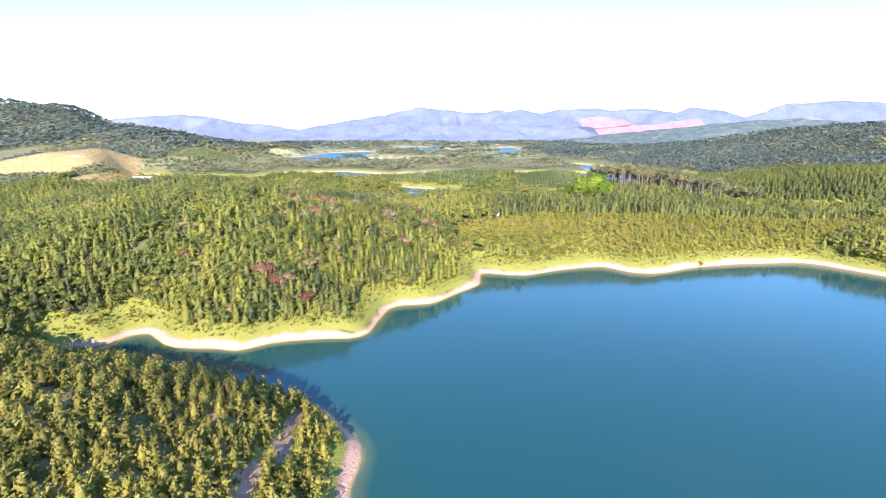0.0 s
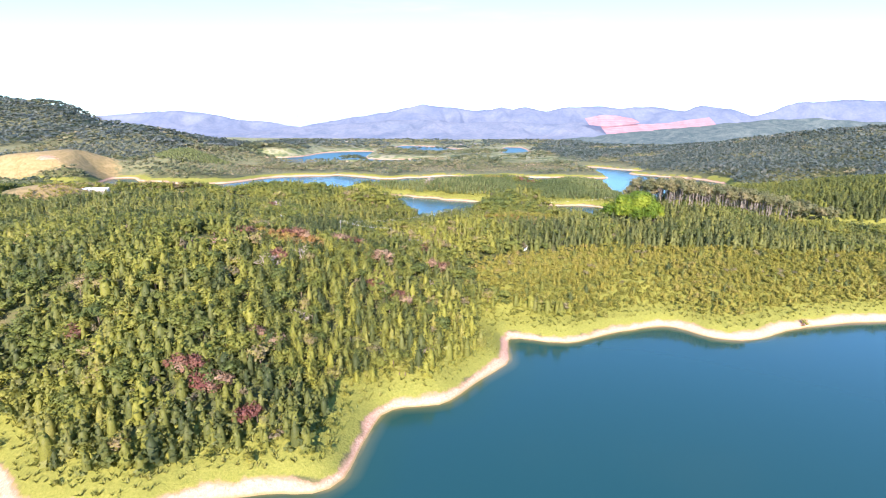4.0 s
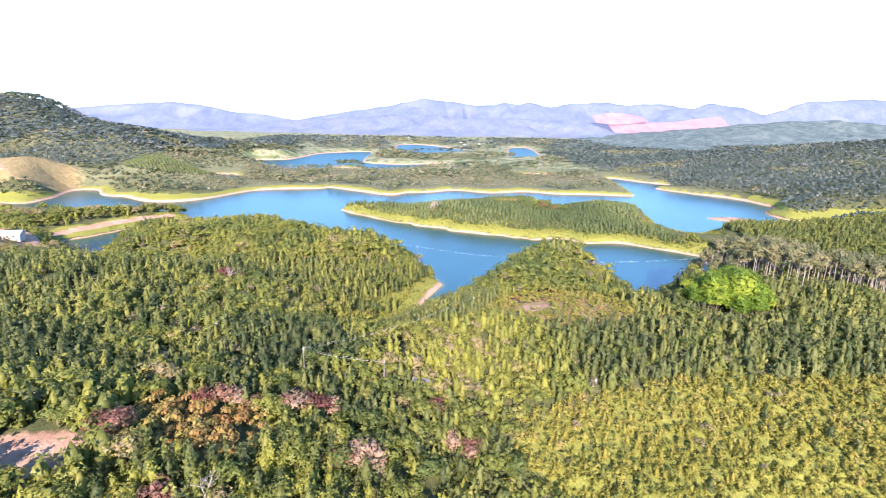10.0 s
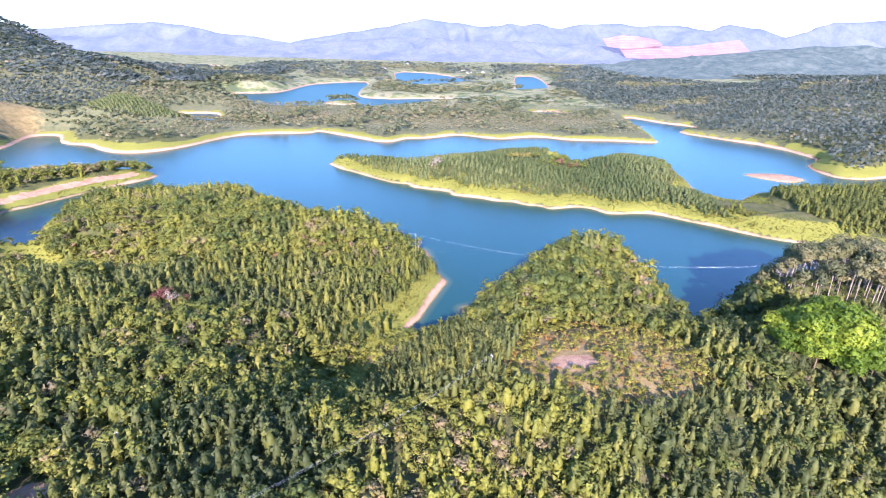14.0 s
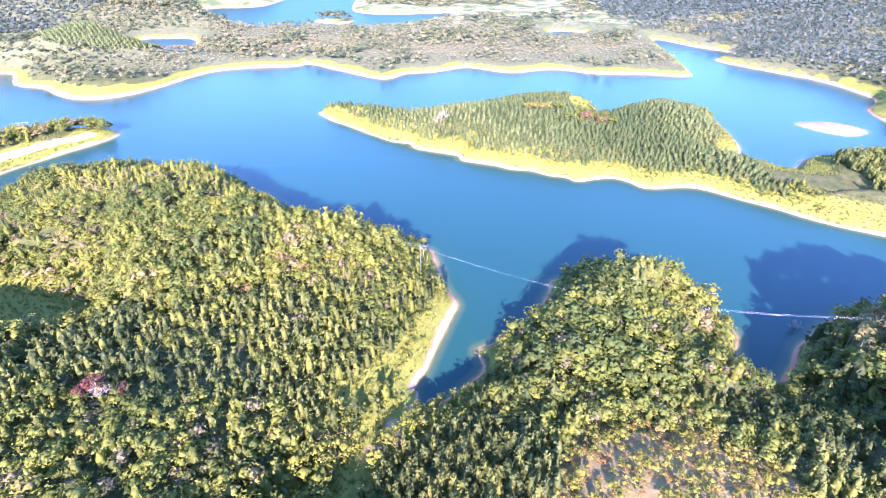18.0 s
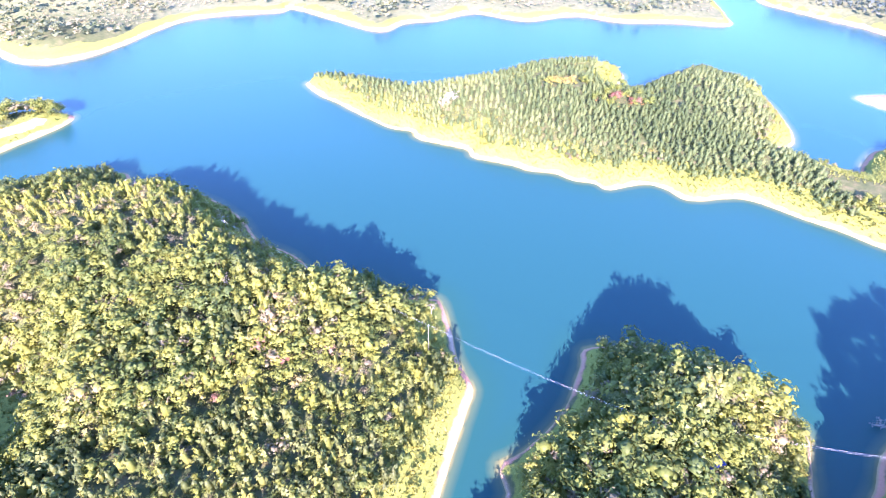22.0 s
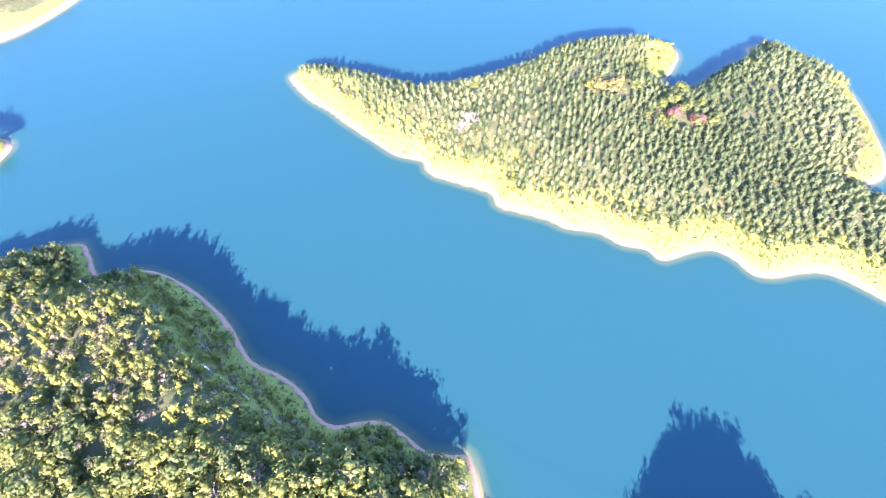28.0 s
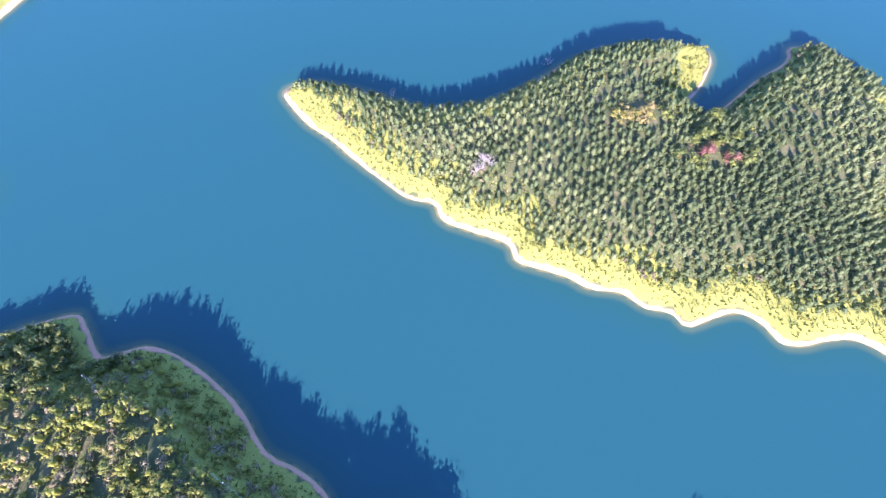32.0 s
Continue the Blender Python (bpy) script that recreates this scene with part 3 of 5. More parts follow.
def spread(forms, x, y, z, high, wide, tint, r):
    """All the given trees as one set of vertices and faces, each from one of the forms, turned and scaled."""
    V, F, T, off = [], [], [], 0
    pick = r.integers(0, len(forms), len(x))
    for k, (v, f) in enumerate(forms):
        w = np.nonzero(pick == k)[0]
        if not len(w):
            continue
        a = r.random(len(w)) * 2 * math.pi
        c, s = np.cos(a)[:, None], np.sin(a)[:, None]
        hx = (high[w] * wide[w])[:, None]
        px = (v[None, :, 0] * c - v[None, :, 1] * s) * hx + x[w][:, None]
        py = (v[None, :, 0] * s + v[None, :, 1] * c) * hx + y[w][:, None]
        pz = v[None, :, 2] * high[w][:, None] + z[w][:, None]
        V.append(np.stack([px, py, pz], -1).reshape(-1, 3))
        F.append((f[None] + (np.arange(len(w)) * len(v))[:, None, None]).reshape(-1, 3) + off)
        T.append(np.repeat(tint[w], len(v)))
        off += len(w) * len(v)
    return np.concatenate(V), np.concatenate(F), np.concatenate(T)


fr = np.random.default_rng(11)
FORMS = {
    "pine": [conifer(fr, 58, 0.23 + 0.10 * fr.random(), 0.04, 0.45) for _ in range(8)],
    "fir": [conifer(fr, 48, 0.18 + 0.07 * fr.random(), 0.05, 0.25) for _ in range(6)],
    "plant": [conifer(fr, 66, 0.36, 0.04, 0.75) for _ in range(5)],
    "broad": [broadleaf(fr, 112, 0.36 + 0.08 * fr.random(), 0.12, 4, 0.9, 0.098, 0.9) for _ in range(8)],
    "pale": [broadleaf(fr, 70, 0.36, 0.15, 3, 0.85, 0.14) for _ in range(4)],
    "bright": [broadleaf(fr, 150, 0.42, 0.15, 6, 0.8, 0.16) for _ in range(4)],
    "shrub": [broadleaf(fr, 48, 0.50, 0.0, 2, 0.85, 0.11, 0.9) for _ in range(6)],
    "dry": [broadleaf(fr, 44, 0.46, 0.0, 3, 0.8, 0.13, 0.8) for _ in range(4)],
    "gum": [broadleaf(fr, 70, 0.15, 0.52, 3, 1.3, 0.26) for _ in range(4)],
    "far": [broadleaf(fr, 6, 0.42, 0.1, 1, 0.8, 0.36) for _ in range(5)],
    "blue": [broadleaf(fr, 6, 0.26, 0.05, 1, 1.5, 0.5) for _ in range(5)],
    "red": [broadleaf(fr, 70, 0.40, 0.1, 4, 0.9, 0.16) for _ in range(3)],
    "young": [conifer(fr, 84, 0.25 + 0.10 * fr.random(), 0.03, 0.25) for _ in range(6)],
}
ONE = {
    "pine": [conifer(fr, 210, 0.23 + 0.10 * fr.random(), 0.04, 0.45) for _ in range(6)],
    "fir": [conifer(fr, 180, 0.20 + 0.07 * fr.random(), 0.05, 0.25) for _ in range(4)],
    "plant": [conifer(fr, 160, 0.36, 0.04, 0.75) for _ in range(4)],
    "broad": [broadleaf(fr, 330, 0.36, 0.12, 6, 0.85, 0.11) for _ in range(6)],
    "bright": [broadleaf(fr, 1500, 0.46, 0.12, 16, 0.9, 0.055, 0.55) for _ in range(3)],
    "gum": [broadleaf(fr, 240, 0.15, 0.60, 6, 1.2, 0.15) for _ in range(3)],
    "red": [broadleaf(fr, 300, 0.40, 0.1, 5, 0.9, 0.11) for _ in range(3)],
    "young": [conifer(fr, 240, 0.25 + 0.10 * fr.random(), 0.03, 0.25) for _ in range(5)],
}


def lattice(x0, x1, y0, y1, step, jitter, r, turn=0.0):
    n = int(math.hypot(x1 - x0, y1 - y0) / step / 1.4) + 2
    i, j = np.meshgrid(np.arange(-n, n), np.arange(-n, n))
    u = (i + 0.5 * (j % 2) * (jitter > 0.2)).ravel() * step + (r.random(i.size) - 0.5) * step * jitter
    v = j.ravel() * step + (r.random(i.size) - 0.5) * step * jitter
    c, s = math.cos(radians(turn)), math.sin(radians(turn))
    x, y = (x0 + x1) / 2 + u * c - v * s, (y0 + y1) / 2 + u * s + v * c
    k = (x > x0) & (x < x1) & (y > y0) & (y < y1)
    return x[k], y[k]


TREES = {k: [] for k in FORMS}


def plant(kind, x, y, high, wide, tint):
    if len(x):
        TREES[kind].append(np.stack([x, y, on_grid(ZZ, x, y) - 0.15, high, wide, np.clip(tint, 0, 1)], -1))


def on_island(x, y):
    return (y > 560 + 0.62 * np.maximum(120 - x, -60)) & (x < 262) & (y < 760) & (y > 548)


# close woods of the main shore, left peninsula and knoll
tr = np.random.default_rng(21)
xa, ya = lattice(-330, 420, 165, 330, 2.85, 0.85, tr)
xb, yb = lattice(-330, 420, 330, 700, 3.0, 0.85, tr)
x, y = np.concatenate([xa, xb]), np.concatenate([ya, yb])
d = on_grid(near_d, x, y)
land = on_grid(LAND, x, y)
patch = field_noise(x, y, 55, 3, 11.0)
patch2 = field_noise(x, y, 22, 3, 12.0)
yellow = field_noise(x, y, 34, 3, 13.0)
slope_n = on_grid(lean, x, y)
tight = (x > 22) & (x < 262) & (y > 395) & (y < 496)
edge = np.where(tight, 5, np.where((slope_n < -0.25) & (y > 380), 4, np.where(y < 350, 10, 12))) + np.where(tight, 5, np.where(y < 350, 10, np.where(slope_n < -0.25, 7, 14))) * field_noise(x, y, 26, 3, 14.0)
ok = (land > 0) & (d > edge) & ~((x > 225) & (y > 500)) & ~((y > 560) & (x > 40)) & (bare_cover(x, y) < 0.45)
seen_side = (x > -0.73 * y - 18) & (x < 0.99 * y + 18)
ok &= seen_side
spit = (x < -190) & (y > 575)
ok |= spit & (land > 0) & (d > 4) & (bare_cover(x, y) < 0.4) & (x > -300)
ok &= (near(x, y, -165, 385, 26, 20) + 1.2 * field_noise(x, y, 16, 2, 65.0) < 0.75) | (tr.random(len(x)) < 0.45)
ok &= (x < 330) & ~((x > -75) & (y > 625)) & ~open_view(x, y)
rusty = near(x, y, -43, 272, 16, 10) > 0.5
shrubby = (near(x, y, 140, 285, 112, 30) + near(x, y, 250, 300, 60, 25) > 0.45) & (y < 311)
clearing = near(x, y, 61, 363, 30, 22) + 1.3 * field_noise(x, y, 18, 3, 62.0) > 0.5
fir = near(x, y, 14, 372, 28, 26) > 0.5
grove = near(x, y, 131, 366, 17, 16) > 0.5
gum_area = near(x, y, 212, 408, 74, 34) > 0.5
dark = ((near(x, y, 170, 328, 165, 24) > 0.4) & (y > 307) & (x > 52)) | (near(x, y, 150, 350, 90, 36) > 0.5) | (near(x, y, -165, 360, 90, 70) + 0.9 * patch > 0.45) | (near(x, y, -50, 425, 62, 28) + 0.9 * patch > 0.5)
leafy = ((near(x, y, -90, 520, 120, 66) > 0.4) & (y > 446 + 30 * patch)) | (near(x, y, 80, 445, 50, 45) > 0.4)
spires = (near(x, y, -45, 312, 80, 30) > 0.5) & (x < 2) & (patch2 < 0.16)
rounds = near(x, y, -38, 380, 50, 24) + 0.8 * patch2 > 0.5
dark = (dark & ~rounds) | spires
leafy = (leafy | rounds | spit) & ~spires
u = tr.random(len(x))
planted = leafy & (y > 518 + 60 * patch2) & (x > -170)
chance = np.where(planted, 0.22, np.where(leafy, 0.72, np.where(dark, 0.10, np.where(y < 300, 0.20, 0.42)))) + 1.2 * patch2
kind = np.where(u < chance, 1, 0)
open_floor = tr.random(len(x)) < np.where(y < 165, 0.12, 0.05)
sel = ok & ~rusty & ~shrubby & ~clearing & ~grove & ~open_floor & ~gum_area
tint_base = 0.47 + 1.1 * yellow - 0.16 * dark + 0.04 * leafy + 0.22 * (y < 165)
# north-slope and planted trees: lighter leaf tint stands in for sunlit tops
tint_base = tint_base + 0.36 * near(x, y, 24, 322, 34, 26) * ~fir + 0.24 * near(x, y, 2, 232, 34, 34, 0.5) + 0.20 * (leafy & (slope_n < -0.3) & (y > 535)) - 0.16 * spires - 0.12 * (near(x, y, -50, 425, 62, 28) > 0.5) - 0.10 * ((y < 240) & (x < -35)) + 0.22 * planted
young = y < 165
scrub = (dry_cover(x, y) > 0.5) & ~young & (tr.random(len(x)) < 0.8)
sel &= ~scrub & ~young
sel &= ~(planted & (tr.random(len(x)) < 0.08))
sel &= ~((spires | dark) & (tr.random(len(x)) < 0.14)) & ~(leafy & (tr.random(len(x)) < 0.14))
kind = np.where((kind == 0) & ((dark & (tr.random(len(x)) < np.where(x > 60, 0.75, np.where((x < -100) | spires | (near(x, y, -50, 425, 62, 28) > 0.6), 0.55, 0.3)))) | (tr.random(len(x)) < 0.12)), 2, kind)
kind = np.where((kind < 2) & (tr.random(len(x)) < np.where(leafy, 0.15, 0.03) + 0.15 * np.clip(field_noise(x, y, 30, 3, 44.0), 0, 1)), 3, kind)
size = (1 + 0.5 * field_noise(x, y, 40, 2, 15.0)) * np.where(planted, 0.72, 1.0) * np.where(leafy & (slope_n < -0.25), 1.25, 1.0) * np.where(young, 0.62, 1.0) * np.where(near(x, y, 76, 445, 55, 42) > 0.5, 1.2, 1.0) * np.where(near(x, y, 190, 425, 75, 40) > 0.5, 1.5, 1.0)
for kd, key, h0, h1 in ((0, "pine", 4.6, 8.2), (1, "broad", 4.0, 7.2), (2, "fir", 5.2, 8.6), (3, "pale", 3.4, 5.8)):
    w = sel & (kind == kd) & ~fir
    n_ = w.sum()
    plant(key, x[w], y[w], (h0 + (h1 - h0) * tr.random(n_)) * size[w], (1.12, 1.25, 1.08, 1.2)[kd] * (0.9 + 0.35 * tr.random(n_)), tint_base[w] + np.where(spires[w], 0.85, 0.66) * (tr.random(n_) - 0.5) + (0.22 if kd == 2 else 0.0))
w = ok & fir & ~clearing
plant("fir", x[w], y[w], 6.5 + 2.5 * tr.random(w.sum()), 0.85 + 0.2 * tr.random(w.sum()), 0.25 + 0.3 * tr.random(w.sum()))
w = ok & gum_area & ~grove & (tr.random(len(x)) < 0.45)
plant("gum", x[w], y[w], 13 + 5 * tr.random(w.sum()), 0.9 + 0.4 * tr.random(w.sum()), tr.random(w.sum()))
w = ok & gum_area & ~grove & (tr.random(len(x)) < 0.35)
plant("broad", x[w], y[w], 2.5 + 2.5 * tr.random(w.sum()), 1 + 0.4 * tr.random(w.sum()), 0.1 + 0.5 * tr.random(w.sum()))
x0_, y0_ = lattice(-130, 5, 30, 172, 2.45, 0.85, tr)
d0, l0 = on_grid(near_d, x0_, y0_), on_grid(LAND, x0_, y0_)
w = (l0 > 0) & (d0 > 7 + 7 * field_noise(x0_, y0_, 14, 2, 14.0)) & (bare_cover(x0_, y0_) < 0.4) & (x0_ > -0.73 * y0_ - 18) & (field_noise(x0_, y0_, 7, 3, 41.0) > -0.24)
n_ = w.sum()
plant("young", x0_[w], y0_[w], 2.6 + 3.2 * tr.random(n_), 0.9 + 0.4 * tr.random(n_), 0.76 + 0.9 * field_noise(x0_[w], y0_[w], 16, 2, 42.0) + 0.4 * (tr.random(n_) - 0.5))
# undergrowth and the shrub slopes
x, y = lattice(-240, 330, 55, 600, 2.1, 0.9, tr)
d, land = on_grid(near_d, x, y), on_grid(LAND, x, y)
shrubby = (near(x, y, 140, 285, 112, 30) + near(x, y, 250, 300, 60, 25) > 0.45) & (y < 312)
clearing = near(x, y, 61, 363, 30, 22) + 1.3 * field_noise(x, y, 18, 3, 62.0) > 0.5
edge = np.where((on_grid(lean, x, y) < -0.25) & (y > 380), 6, 12) + 14 * field_noise(x, y, 26, 3, 14.0)
u = tr.random(len(x))
w = (land > 0) & (bare_cover(x, y) < 0.4) & ((shrubby & (d > 9)) | (clearing & (u < 0.62)) | ((d > 4.5) & (d < edge + 3) & (u < np.where(y < 350, 0.10, 0.18))) | ((dry_cover(x, y) > 0.5) & (y > 165) & (u < 0.2)) | (open_view(x, y) & (d > 6) & (u < 0.25)) | ((y < 150) & (d > 4.2) & (d < 13) & (u < 0.8)) | ((y < 150) & (d >= 13) & (u < 0.12)) | ((near(x, y, -10, 398, 18, 26) > 0.5) & (d < 2) & (u < 0.3))) & ~((x > 225) & (y > 500)) & ~((y > 560) & (x > 40))
plant("shrub", x[w], y[w], 1.5 + 2.4 * tr.random(w.sum()) ** 1.3, 1.2 + 0.4 * tr.random(w.sum()), 0.40 + 0.08 * shrubby[w] + 0.9 * field_noise(x[w], y[w], 30, 3, 16.0) + 0.5 * (tr.random(w.sum()) - 0.5))
w = (land > 0) & clearing & (bare_cover(x, y) < 0.4) & (u > 0.25)
plant("dry", x[w], y[w], 1.1 + 1.7 * tr.random(w.sum()) ** 2, 1.0 + 0.5 * tr.random(w.sum()), tr.random(w.sum()))
w = shrubby & (land > 0) & (d > 10) & (tr.random(len(x)) < 0.45)
plant("young", x[w] + 0.7, y[w] + 0.7, 1.9 + 1.7 * tr.random(w.sum()), 1.0 + 0.3 * tr.random(w.sum()), 0.92 + 0.5 * field_noise(x[w], y[w], 20, 2, 64.0) + 0.3 * (tr.random(w.sum()) - 0.5))
w = shrubby & (land > 0) & (d > 14) & (tr.random(len(x)) < 0.035 + 0.12 * np.clip(field_noise(x, y, 24, 2, 61.0), 0, 1))
plant("pine", x[w], y[w], 2.2 + 3.2 * tr.random(w.sum()), 1.0 + 0.3 * tr.random(w.sum()), 0.7 * tr.random(w.sum()))
w = shrubby & (land > 0) & (d > 14) & (tr.random(len(x)) < 0.02)
plant("pale", x[w], y[w], 2.0 + 2.2 * tr.random(w.sum()), 1.0 + 0.3 * tr.random(w.sum()), tr.random(w.sum()))
w = ((open_view(x, y) & (near(x, y, -225, 450, 50, 42) > 0.5)) | (near(x, y, -165, 385, 26, 20) + 1.2 * field_noise(x, y, 16, 2, 65.0) > 0.75)) & (land > 0) & (d > 6) & (bare_cover(x, y) < 0.4) & (u > 0.3)
plant("dry", x[w], y[w], 0.9 + 1.6 * tr.random(w.sum()), 0.9 + 0.4 * tr.random(w.sum()), 0.35 + 0.5 * tr.random(w.sum()))
# the bright grove
w = np.nonzero(near(x, y, 131, 366, 14, 14) > 0.5)[0][::4]
plant("bright", x[w], y[w], 9 + 6 * near(x[w], y[w], 131, 366, 8, 8, 0.6) + 3 * tr.random(len(w)), 1 + 0.3 * tr.random(len(w)), tr.random(len(w)))
# red and rust trees on the headland slope
for cx, cy, sp, cnt in ((-56, 266, 2, 7), (-34, 281, 4, 4), (-27, 283, 1.5, 3), (-20, 285, 1.5, 3), (7, 292, 1.5, 3), (-7, 268, 2.5, 6), (15, 280, 2, 4), (-9, 243, 1, 2), (0, 243, 1.5, 3), (-40, 250, 1, 2), (-87, 212, 1, 2), (-35, 211, 1.5, 3), (-53, 198, 2, 4), (-46, 193, 2, 3), (-33, 187, 2, 3), (-76, 199, 1.5, 2), (-9, 250, 1, 2), (-79, 404, 2.2, 6), (-60, 470, 4, 2), (-90, 500, 30, 5), (128, 661, 3, 4), (141, 657, 3, 4), (-45, 470, 20, 4), (60, 450, 8, 2), (-38, 471, 1, 2)):
    qx, qy = cx + sp * tr.normal(size=cnt), cy + 0.5 * sp * tr.normal(size=cnt)
    plant("red", qx, qy, 4.2 + 2.8 * tr.random(cnt), 1.0 + 0.4 * tr.random(cnt), tr.random(cnt))
qx, qy = -43 + 13 * (2 * tr.random(130) - 1), 272 + 8 * (2 * tr.random(130) - 1)
plant("dry", qx, qy, 2.6 + 3.0 * tr.random(130), 0.8 + 0.3 * tr.random(130), 0.1 + 0.8 * tr.random(130))
# planted rows on the island
x, y = lattice(-85, 275, 490, 770, 3.8, 0.58, tr, 24)
x, y = x + 34 * field_noise(x, y, 80, 2, 51.0), y + 34 * field_noise(x, y, 80, 2, 52.0)
d, land = on_grid(near_d, x, y), on_grid(LAND, x, y)
edge = np.where(on_grid(lean, x, y) < 0, 2.2, np.where(x < 20, 8.5, 10.5)) + np.where(on_grid(lean, x, y) < 0, 4, 11) * field_noise(x, y, 20, 3, 14.0)
w = (land > 0) & (d > edge) & on_island(x, y) & (bare_cover(x, y) < 0.4) & ~((near(x, y, 150, 722, 12, 22) > 0.5)) & ~(near(x, y, 133, 660, 17, 7) > 0.5) & ~(near(x, y, 104, 684, 15, 6) > 0.5) & ~((x > 214) & (y < 618)) & (tr.random(len(x)) > 0.04)
plant("plant", x[w], y[w], 3.6 + 1.2 * tr.random(w.sum()), 1.12 + 0.25 * tr.random(w.sum()), 0.5 + 0.8 * field_noise(x[w], y[w], 40, 2, 17.0) + 0.4 * (tr.random(w.sum()) - 0.5))
w2 = (land > 0) & (d > np.where(on_grid(lean, x, y) < 0, 3.5, 6.5)) & (d <= edge + 4) & on_island(x, y) & (tr.random(len(x)) < 0.12 + 0.9 * np.clip(field_noise(x, y, 22, 2, 53.0), 0, 1) + 0.4 * (d > edge - 4))
w3 = w2 & (field_noise(x, y, 35, 2, 54.0) > 0.0) & (d > edge - 6)
plant("pale", x[w3], y[w3] + 1.0, 2.5 + 2.5 * tr.random(w3.sum()), 1 + 0.4 * tr.random(w3.sum()), tr.random(w3.sum()))
w3 = (near(x, y, 133, 660, 20, 8) > 0.5) & (land > 0) & (d > 4) & (tr.random(len(x)) < 0.5)
plant("dry", x[w3], y[w3], 1.2 + 1.5 * tr.random(w3.sum()), 1 + 0.4 * tr.random(w3.sum()), 0.35 * tr.random(w3.sum()))
w3 = (near(x, y, 132, 670, 30, 20) > 0.5) & (land > 0) & (d > 5) & (tr.random(len(x)) < 0.14)
plant("broad", x[w3], y[w3], 5 + 4 * tr.random(w3.sum()), 1 + 0.3 * tr.random(w3.sum()), 0.2 + 0.4 * tr.random(w3.sum()))
w3 = w2 & (tr.random(len(x)) < 0.5)
w2 &= ~w3
plant("broad", x[w3] - 1.0, y[w3] + 1.2, 1.8 + 2.6 * tr.random(w3.sum()), 1.1 + 0.4 * tr.random(w3.sum()), 0.35 * tr.random(w3.sum()))
plant("shrub", x[w2] + 1.5, y[w2], 1.6 + 2.4 * tr.random(w2.sum()), 1 + 0.4 * tr.random(w2.sum()), 0.4 + 0.6 * tr.random(w2.sum()))
# woods east of the island, on the far shore and the slopes beyond
x, y = lattice(225, 560, 380, 700, 4.0, 0.8, tr)
d, land = on_grid(near_d, x, y), on_grid(LAND, x, y)
w = (land > 0) & (d > 13 + 14 * field_noise(x, y, 26, 3, 14.0)) & ~on_island(x, y) & ((x > 330) | (y > 470)) & (x > 238 + 0.42 * np.maximum(585 - y, 0)) & (y < 640)
plant("pine", x[w], y[w], 5.0 + 3.0 * tr.random(w.sum()), 1.05 + 0.3 * tr.random(w.sum()), 0.22 + 0.6 * field_noise(x[w], y[w], 40, 2, 18.0) + 0.3 * tr.random(w.sum()))
for x0, x1, y0, y1, step in ((-700, -150, 500, 1150, 7.0), (-260, 330, 840, 1150, 7.0), (330, 700, 600, 1100, 5.8), (330, 700, 1100, 1500, 7.4), (700, 1000, 700, 1500, 7.4), (560, 760, 420, 600, 7.0), (-1500, -330, 1150, 2000, 10.5), (-500, 700, 1500, 2400, 14.0), (-500, 330, 1150, 1500, 10.0), (1000, 1600, 1100, 1900, 11.0), (-460, -330, 420, 560, 7.0)):
    x, y = lattice(x0, x1, y0, y1, step, 0.9, tr)
    d, land = on_grid(near_d, x, y), on_grid(LAND, x, y)
    pat = field_noise(x, y, 90, 4, 19.0)
    hilly = (on_grid(ZZ, x, y) > 17) | ((x > 330) & (y > 640))
    w = (land > 0) & (d > 12 + 20 * field_noise(x, y, 30, 3, 14.0)) & (dry_cover(x, y) < 0.4 + 0.25 * (np.abs(x - 40) < 380)) & (hilly | (x < -330) | (pat > np.where(y > 1200, 0.0, np.where((np.abs(x - 30) < 330) & (y > 840), -0.16, -0.30)))) & ((y < 1000) | (d > 26))
    w &= ~((near(x, y, -312, 915, 56, 46) > 0.5)) & (x > -0.86 * y - 30) & (x < y + 30) & ~((x > -305) & (x < -100) & (y < 700)) & ~(near(x, y, 333, 678, 40, 30) > 0.5)
    s = step / 6.2
    mid_land = (y > 830) & (y < 1180) & (np.abs(x - 30) < 320)
    low = np.where(mid_land, 0.35 + 0.9 * np.clip(0.4 + 2.2 * field_noise(x, y, 45, 3, 63.0), 0, 1), 1.0)
    tint = 0.42 + 0.9 * pat + (0.15 - 1.3 * field_noise(x, y, 45, 3, 63.0)) * mid_land + 0.85 * (tr.random(len(x)) - 0.5)
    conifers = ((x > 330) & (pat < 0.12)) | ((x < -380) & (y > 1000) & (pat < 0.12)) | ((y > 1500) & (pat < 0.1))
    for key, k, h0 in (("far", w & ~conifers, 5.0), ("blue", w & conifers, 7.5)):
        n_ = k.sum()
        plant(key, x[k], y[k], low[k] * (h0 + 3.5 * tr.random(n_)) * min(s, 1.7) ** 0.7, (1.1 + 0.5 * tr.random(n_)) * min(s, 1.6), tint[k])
x, y = lattice(-640, -400, 760, 940, 4.2, 0.95, tr)
w = (on_grid(near_d, x, y) > 8) & (dry_cover(x, y) > 0.4) & (bare_cover(x, y) < 0.4) & (tr.random(len(x)) < 0.25 + 1.6 * field_noise(x, y, 40, 3, 71.0))
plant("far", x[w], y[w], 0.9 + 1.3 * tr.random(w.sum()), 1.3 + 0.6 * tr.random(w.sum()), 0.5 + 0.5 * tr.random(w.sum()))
qx, qy = -105 + 14 * tr.normal(size=40), 1198 + 12 * tr.normal(size=40)
k = on_grid(LAND, qx, qy) > 2
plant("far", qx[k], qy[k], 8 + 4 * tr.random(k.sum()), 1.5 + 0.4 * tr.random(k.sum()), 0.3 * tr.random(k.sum()))
